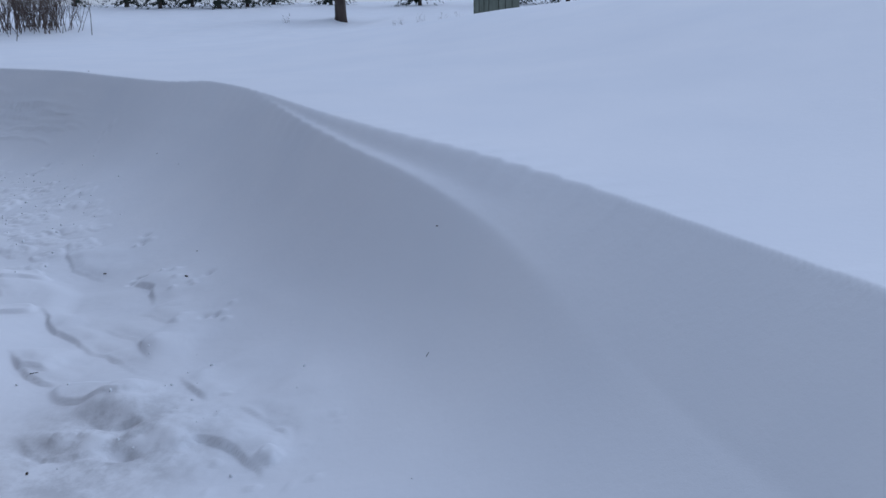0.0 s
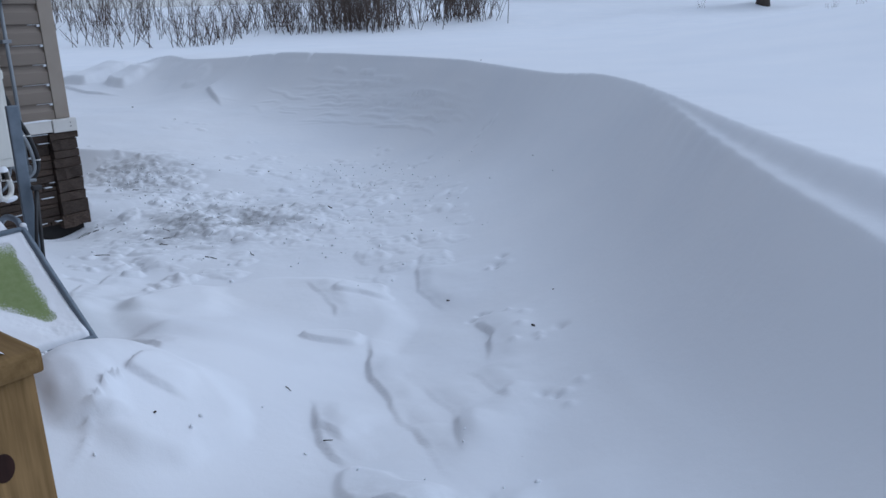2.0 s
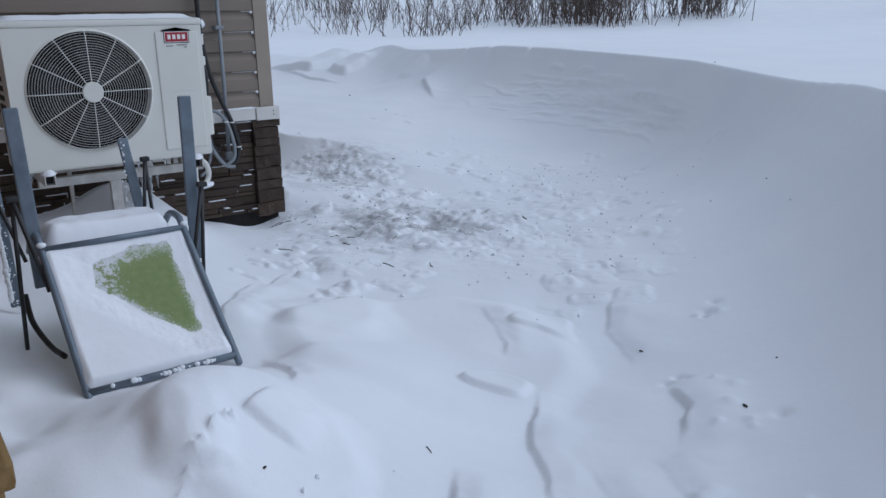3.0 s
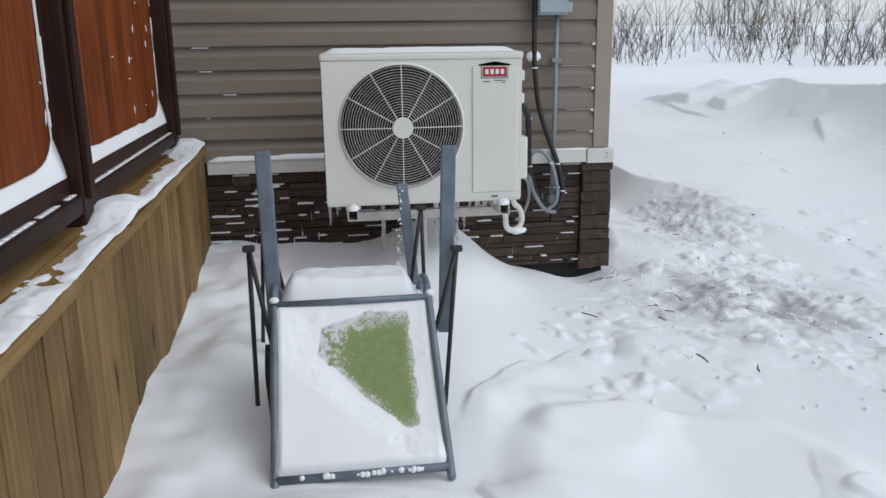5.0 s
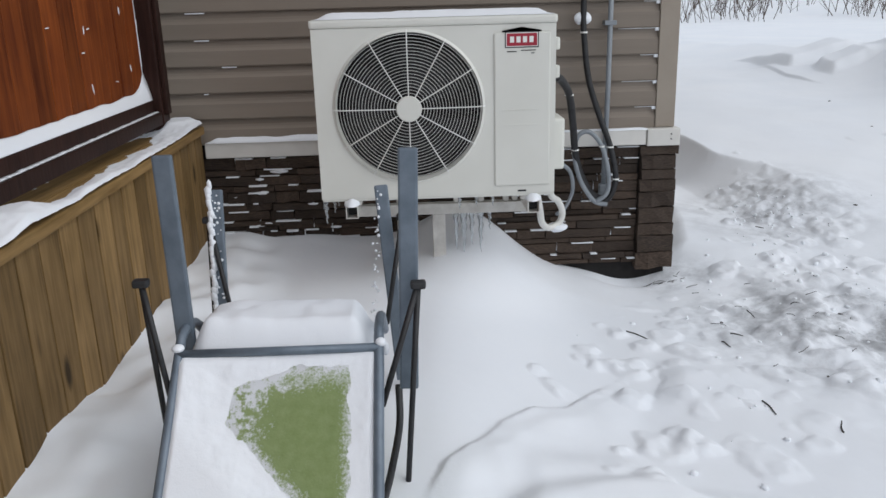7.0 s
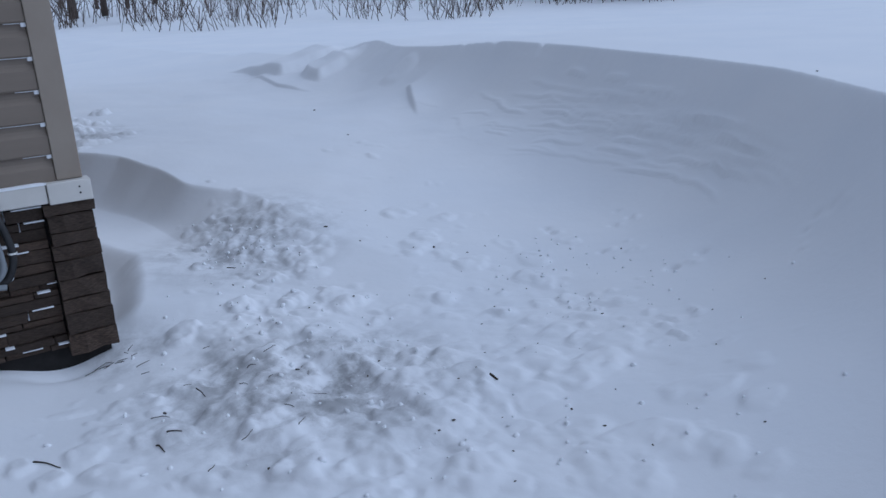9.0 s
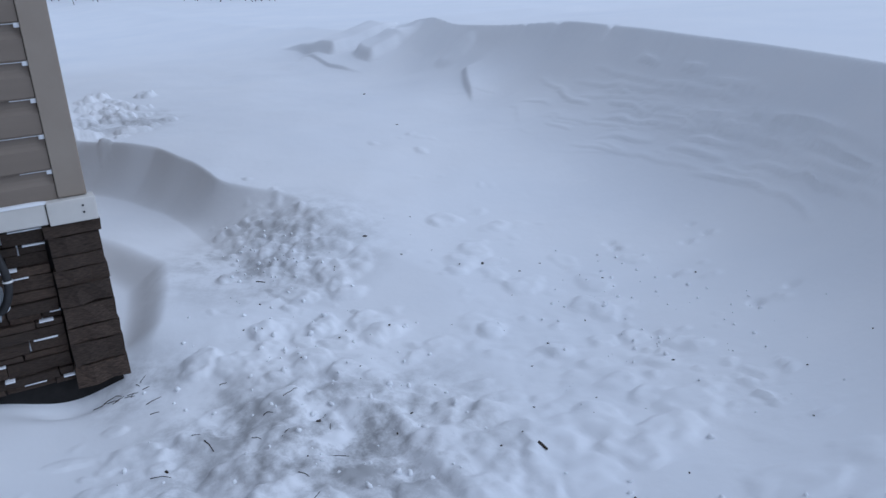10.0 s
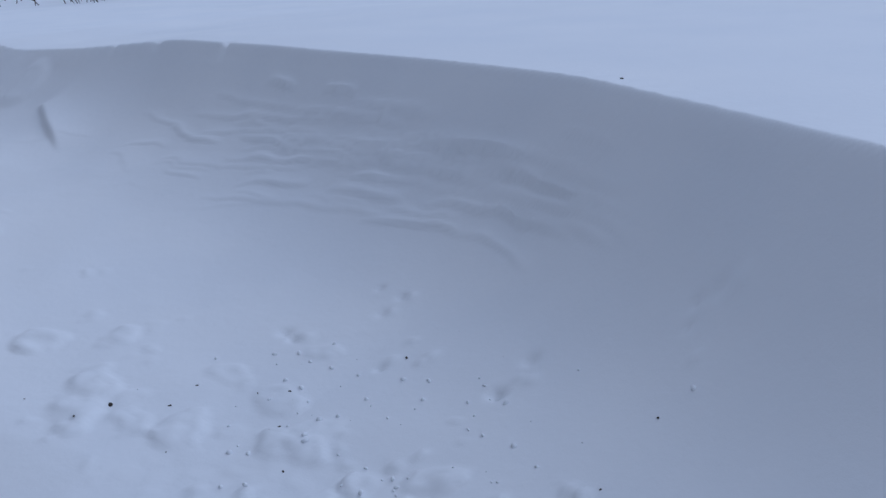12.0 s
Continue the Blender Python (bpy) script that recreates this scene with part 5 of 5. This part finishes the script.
for a in ((-5.43, 3.195, 0.12, 0.65, 0.003), (-5.28, 3.52, 0.07, 0.2, 0.003), (-5.33, 3.58, 0.05, 1.2, 0.003), (-6.85, 4.30, 0.05, 0.9, 0.003), (-2.62, 2.36, 0.03, 0.9, 0.002), (-2.9, 2.45, 0.025, 0.1, 0.002), (-1.05, 2.43, 0.018, 1.3, 0.0015), (-4.93, 4.62, 0.035, 0.4, 0.006), (-5.6, 3.75, 0.06, 0.3, 0.0025), (-4.7, 3.45, 0.10, 0.1, 0.003), (-4.55, 3.62, 0.07, 2.8, 0.003)):
    twig(*a)


def leaf_bit(x, y, s):
    s *= 0.65
    bm = bmesh.new()
    bmesh.ops.create_icosphere(bm, subdivisions=1, radius=1)
    for v in bm.verts:
        v.co = Vector((v.co.x * s * 1.4, v.co.y * s * 0.8, v.co.z * s * 0.45)) + Vector((1, 1, 1)) * s * 0.3 * noise.noise(v.co * 2 + Vector((x, y, 0)))
    bmesh.ops.transform(bm, matrix=Matrix.Translation((x, y, snow_level(x, y) + s * 0.2)) @ Matrix.Rotation(x * 9, 4, "Z"), verts=bm.verts)
    tagged(mesh_object("leaf_scrap", bm, DEBRIS), "small dark scrap of dead leaf on the snow", "leaf", "leaf scraps on the snow")


for x, y, s in ((-6.34, 5.26, .016), (-6.86, 4.87, .016), (-5.66, 5.98, .010), (-5.9, 5.64, .008), (-3.12, 3.63, .012), (-2.5, 3.39, .014), (-2.62, 3.75, .008), (-1.1, 2.91, .008), (-4.7, 5.83, .007), (-6.0, 4.6, .01), (-5.3, 4.3, .009), (-6.6, 4.95, .009), (-5.75, 5.0, .008), (-7.0, 5.2, .008), (-6.2, 5.5, .007), (-5.1, 5.2, .008), (-2.9, 1.95, .009), (-2.2, 1.75, .01), (-4.1, 3.9, .007), (-3.95, 4.35, .008), (-8.6, 5.9, .012), (-9.9, 6.2, .02), (-5.5, 4.1, .012), (-4.9, 3.75, .011), (-5.55, 3.6, .012), (-5.28, 6.96, .012)):
    leaf_bit(x, y, s)
rng = random.Random(12)
for _ in range(46):
    leaf_bit(rng.gauss(-5.6, 0.75), rng.gauss(4.5, 0.55), rng.uniform(0.004, 0.009))
for _ in range(16):
    twig(rng.gauss(-5.55, 0.3), rng.gauss(3.9, 0.22), rng.uniform(0.02, 0.07), rng.uniform(0, 3.1), 0.0016, "grass_blade", "dark flattened grass blade showing in trodden snow")
# soil and straw bared at the house corner
for _ in range(14):
    twig(rng.uniform(-6.3, -6.2), rng.uniform(3.45, 3.68), rng.uniform(0.02, 0.05), rng.uniform(0, 3.1), 0.0016, "straw", "dark straw bared at the house corner")


def snow_clods():
    """Crumbs and lumps kicked up on the trodden ground."""
    rng = random.Random(21)
    spots = []
    for cx, cy, sx, sy, n, big in ((-5.2, 4.1, .75, .45, 130, .016), (-4.3, 4.5, .5, .4, 40, .012), (-7.1, 4.42, .3, .12, 70, .012), (-2.2, 2.05, .5, .35, 40, .010), (-5.5, 5.6, .4, .25, 90, .012), (-6.2, 4.3, .5, .25, 60, .016)):
        spots += [(rng.gauss(cx, sx), rng.gauss(cy, sy), big * rng.uniform(0.25, 1) ** 1.6) for _ in range(n)]
    spots = [q for q in spots if not (q[0] < -6.3 and q[1] < 3.7)]
    tmp = bmesh.new()
    bmesh.ops.create_icosphere(tmp, subdivisions=1, radius=1)
    ball = [v.co.copy() for v in tmp.verts]
    tris = [[v.index for v in f.verts] for f in tmp.faces]
    tmp.free()
    bm = bmesh.new()
    for (x, y, r), z in zip(spots, snow_levels(spots)):
        m = Matrix.Translation((x, y, z + r * 0.1)) @ Euler((rng.uniform(0, 3), rng.uniform(0, 3), rng.uniform(0, 3))).to_matrix().to_4x4() @ Matrix.Diagonal((r * rng.uniform(.8, 1.5), r, r * rng.uniform(.5, .9), 1))
        vs = [bm.verts.new(m @ (c * rng.uniform(0.8, 1.15))) for c in ball]
        for t in tris:
            bm.faces.new([vs[i] for i in t])
    tagged(mesh_object("snow_crumbs", bm, SNOW, True), "loose crumbs and clods of trodden snow", "snow", kind="stuff")


snow_clods()


# ---- shrubs, trees and far things ----
def shrub_mesh(seed, stems, high, spread_by):
    rng = random.Random(seed)
    bm = bmesh.new()

    def grow(p, d, length, r, depth):
        pts = [p]
        q, dd = p.copy(), d.copy()
        for _ in range(3):
            dd = (dd + Vector((rng.gauss(0, .10), rng.gauss(0, .10), rng.gauss(0.03, .06)))).normalized()
            q = q + dd * length / 3
            pts.append(q.copy())
        tube(bm, pts, r, 3, 0.45)
        if depth:
            for _ in range(rng.randint(2, 4)):
                k = rng.randint(1, 3)
                side = (dd + Vector((rng.gauss(0, .55), rng.gauss(0, .55), rng.uniform(-.1, .4)))).normalized()
                grow(pts[k], side, length * rng.uniform(.3, .55), r * 0.5, depth - 1)
    for _ in range(stems):
        base = Vector((rng.gauss(0, spread_by), rng.gauss(0, spread_by), -0.15))
        lean = Vector((rng.gauss(0, .28), rng.gauss(0, .28), 1)).normalized()
        grow(base, lean, high * rng.uniform(.5, 1.0), rng.uniform(.010, .019), 2)
    me = bpy.data.meshes.new("bare_shrub")
    bm.to_mesh(me)
    bm.free()
    me.materials.append(TWIG)
    return me


SHRUBS = [shrub_mesh(k, 16, 2.3, 0.55) for k in range(5)] + [shrub_mesh(20 + k, 7, 1.5, 0.4) for k in range(3)]


def shrub(x, y, scale, kind):
    ob = new("bare_shrub", SHRUBS[kind])
    ob.location, ob.rotation_euler, ob.scale = (x, y, snow_level(x, y)), (0, 0, rng.uniform(0, 6.28)), (scale, scale, scale)
    tagged(ob, "leafless brown shrub standing in deep snow" if kind < 5 else "sparse leafless bush poking out of deep snow", "shrub", "bare shrubs along the field")


rng = random.Random(30)
for i in range(46):
    t = rng.random()
    az = radians(35.5 + 16 * t)
    r = 33.5 - 2.5 * t + rng.uniform(-0.3, 7)
    shrub(-0.8 - r * math.sin(az), 0.8 + r * math.cos(az), rng.uniform(0.75, 1.2), rng.randrange(5))
for i in range(34):
    az = radians(rng.uniform(51, 74))
    r = rng.uniform(27, 36)
    shrub(-0.8 - r * math.sin(az), 0.8 + r * math.cos(az), rng.uniform(0.7, 1.2), 5 + rng.randrange(3))
for i in range(26):
    az = radians(rng.uniform(55, 84))
    r = rng.uniform(36, 50)
    shrub(-0.8 - r * math.sin(az), 0.8 + r * math.cos(az), rng.uniform(0.9, 1.4), rng.randrange(5))
for az, r in ((13.5, 37), (12, 38), (10.5, 36), (9.3, 37), (21, 39), (7, 35)):
    shrub(-0.5 - r * math.sin(radians(az)), -0.2 + r * math.cos(radians(az)), 0.28, 5 + rng.randrange(3))


def spruce(x, y, high, girth, bough_from, seed):
    rng = random.Random(seed)
    z0 = snow_level(x, y)
    t = thing("spruce_tree", "tall dark spruce beyond the snowy field", "tree", "spruces beyond the field", (x, y, z0))
    part("trunk", rod([(0, 0, -0.4), (0.03, 0, 0.2), (0.02, 0.05, high * 0.5), (0, 0, high)], girth, 9, 0.12), BARK, t, "", True)
    bm = bmesh.new()
    z = bough_from
    while z < high:
        reach = 2.4 * (1 - z / high) + 0.25
        for k in range(9):
            a = rng.uniform(0, 6.28)
            for s in range(9):
                f = (s + rng.random()) / 9
                c = Vector((math.cos(a) * reach * f, math.sin(a) * reach * f, z - 0.35 * reach * f * f + rng.uniform(-.08, .08)))
                w = 0.28 * (1.15 - f)
                e = Vector((-math.sin(a), math.cos(a), 0)) * w
                dwn = Vector((math.cos(a) * 0.22, math.sin(a) * 0.22, -rng.uniform(.12, .3)))
                bm.faces.new([bm.verts.new(q) for q in (c - e, c + dwn * 0.4, c + e, c + dwn)])
        z += rng.uniform(0.3, 0.45)
    part("crown", bm, NEEDLES, t, "dark green needled boughs")


spruce(-12.58, 38.35, 9, 0.40, 1.9, 1)
for k, (az, r, g) in enumerate(((29, 62, .2), (27, 66, .2), (25.3, 60, .22), (23.5, 63, .2), (21.8, 70, .25), (31, 68, .25), (18, 66, .2), (12, 60, .2), (5.5, 58, .22), (2, 60, .22), (34, 72, .2))):
    spruce(-0.5 - r * math.sin(radians(az)), -0.2 + r * math.cos(radians(az)), 10 + k % 3, g, 0.5, 10 + k)


def bare_trunk(x, y, high, girth, seed):
    rng = random.Random(seed)
    z0 = snow_level(x, y)
    t = thing("bare_tree", "leafless grey tree trunk behind the shrubs", "tree", "bare trees behind the house", (x, y, z0))
    part("trunk", rod([(0, 0, -0.4), (0.05, 0.02, 1.5), (0.0, 0.1, high)], girth, 9, 0.4), BARK, t, "", True)
    for k in range(7):
        z, a = rng.uniform(1.8, high), rng.uniform(0, 6.28)
        part("limb", rod([(0.02, 0.04, z), (math.cos(a) * .8, math.sin(a) * .8, z + .7), (math.cos(a) * 1.3, math.sin(a) * 1.5, z + 1.7)], girth * 0.25, 5, 0.25), BARK, t, "", True)


for k, (x, y, g) in enumerate(((-42, 10.75, .17), (-43, 9.6, .23), (-44, 12.2, .12), (-46, 14.0, .14), (-45, 8.0, .16), (-47, 11.4, .1))):
    bare_trunk(x, y, 7, g, 60 + k)


def crate(x, y, turn, w, h):
    z = snow_level(x, y)
    c = thing("plank_crate", "weathered grey-green plank crate standing in the snow", "crate", "crates in the field", (x, y, z))
    c.rotation_euler = (0, 0, turn)
    part("body", boxed((-w / 2 + .03, -.28, -.3), (w / 2 - .03, .28, h - 0.02)), MORTAR, c)
    for i in range(4):
        a = -w / 2 + i * w / 4
        part("plank", boxed((a + .008, -.32, -.3), (a + w / 4 - .008, -.281, h), .006), CRATE, c)
        part("plank", boxed((a + .008, .281, -.3), (a + w / 4 - .008, .32, h), .006), CRATE, c)
    for s in (-1, 1):
        part("side", boxed((s * w / 2 - .02, -.28, -.3), (s * w / 2 + .02, .28, h), .006), CRATE, c)


for px, w in ((7.6, .55), (6.15, .75)):
    r = 24
    crate(-0.5 - r * math.sin(radians(px)), -0.2 + r * math.cos(radians(px)), radians(px), w, 1.35)


def hoop(x, y, rad):
    z = snow_level(x, y)
    bm = bmesh.new()
    pts = [(x + rad * math.cos(a) * 0.97, y + 0.25 * rad * math.cos(a), z + rad * 0.96 + rad * math.sin(a)) for a in (2 * math.pi * i / 40 for i in range(41))]
    tagged(mesh_object("hoop", tube(bm, pts, 0.014, 6), GALV, True), "thin pale metal hoop standing in the snow", "hoop")


hoop(-0.5 + 9.5 * math.sin(radians(11.0)), -0.2 + 9.5 * math.cos(radians(11.0)), 0.22)

# ---- stone pieces last ----
stone_veneer(house_wall)
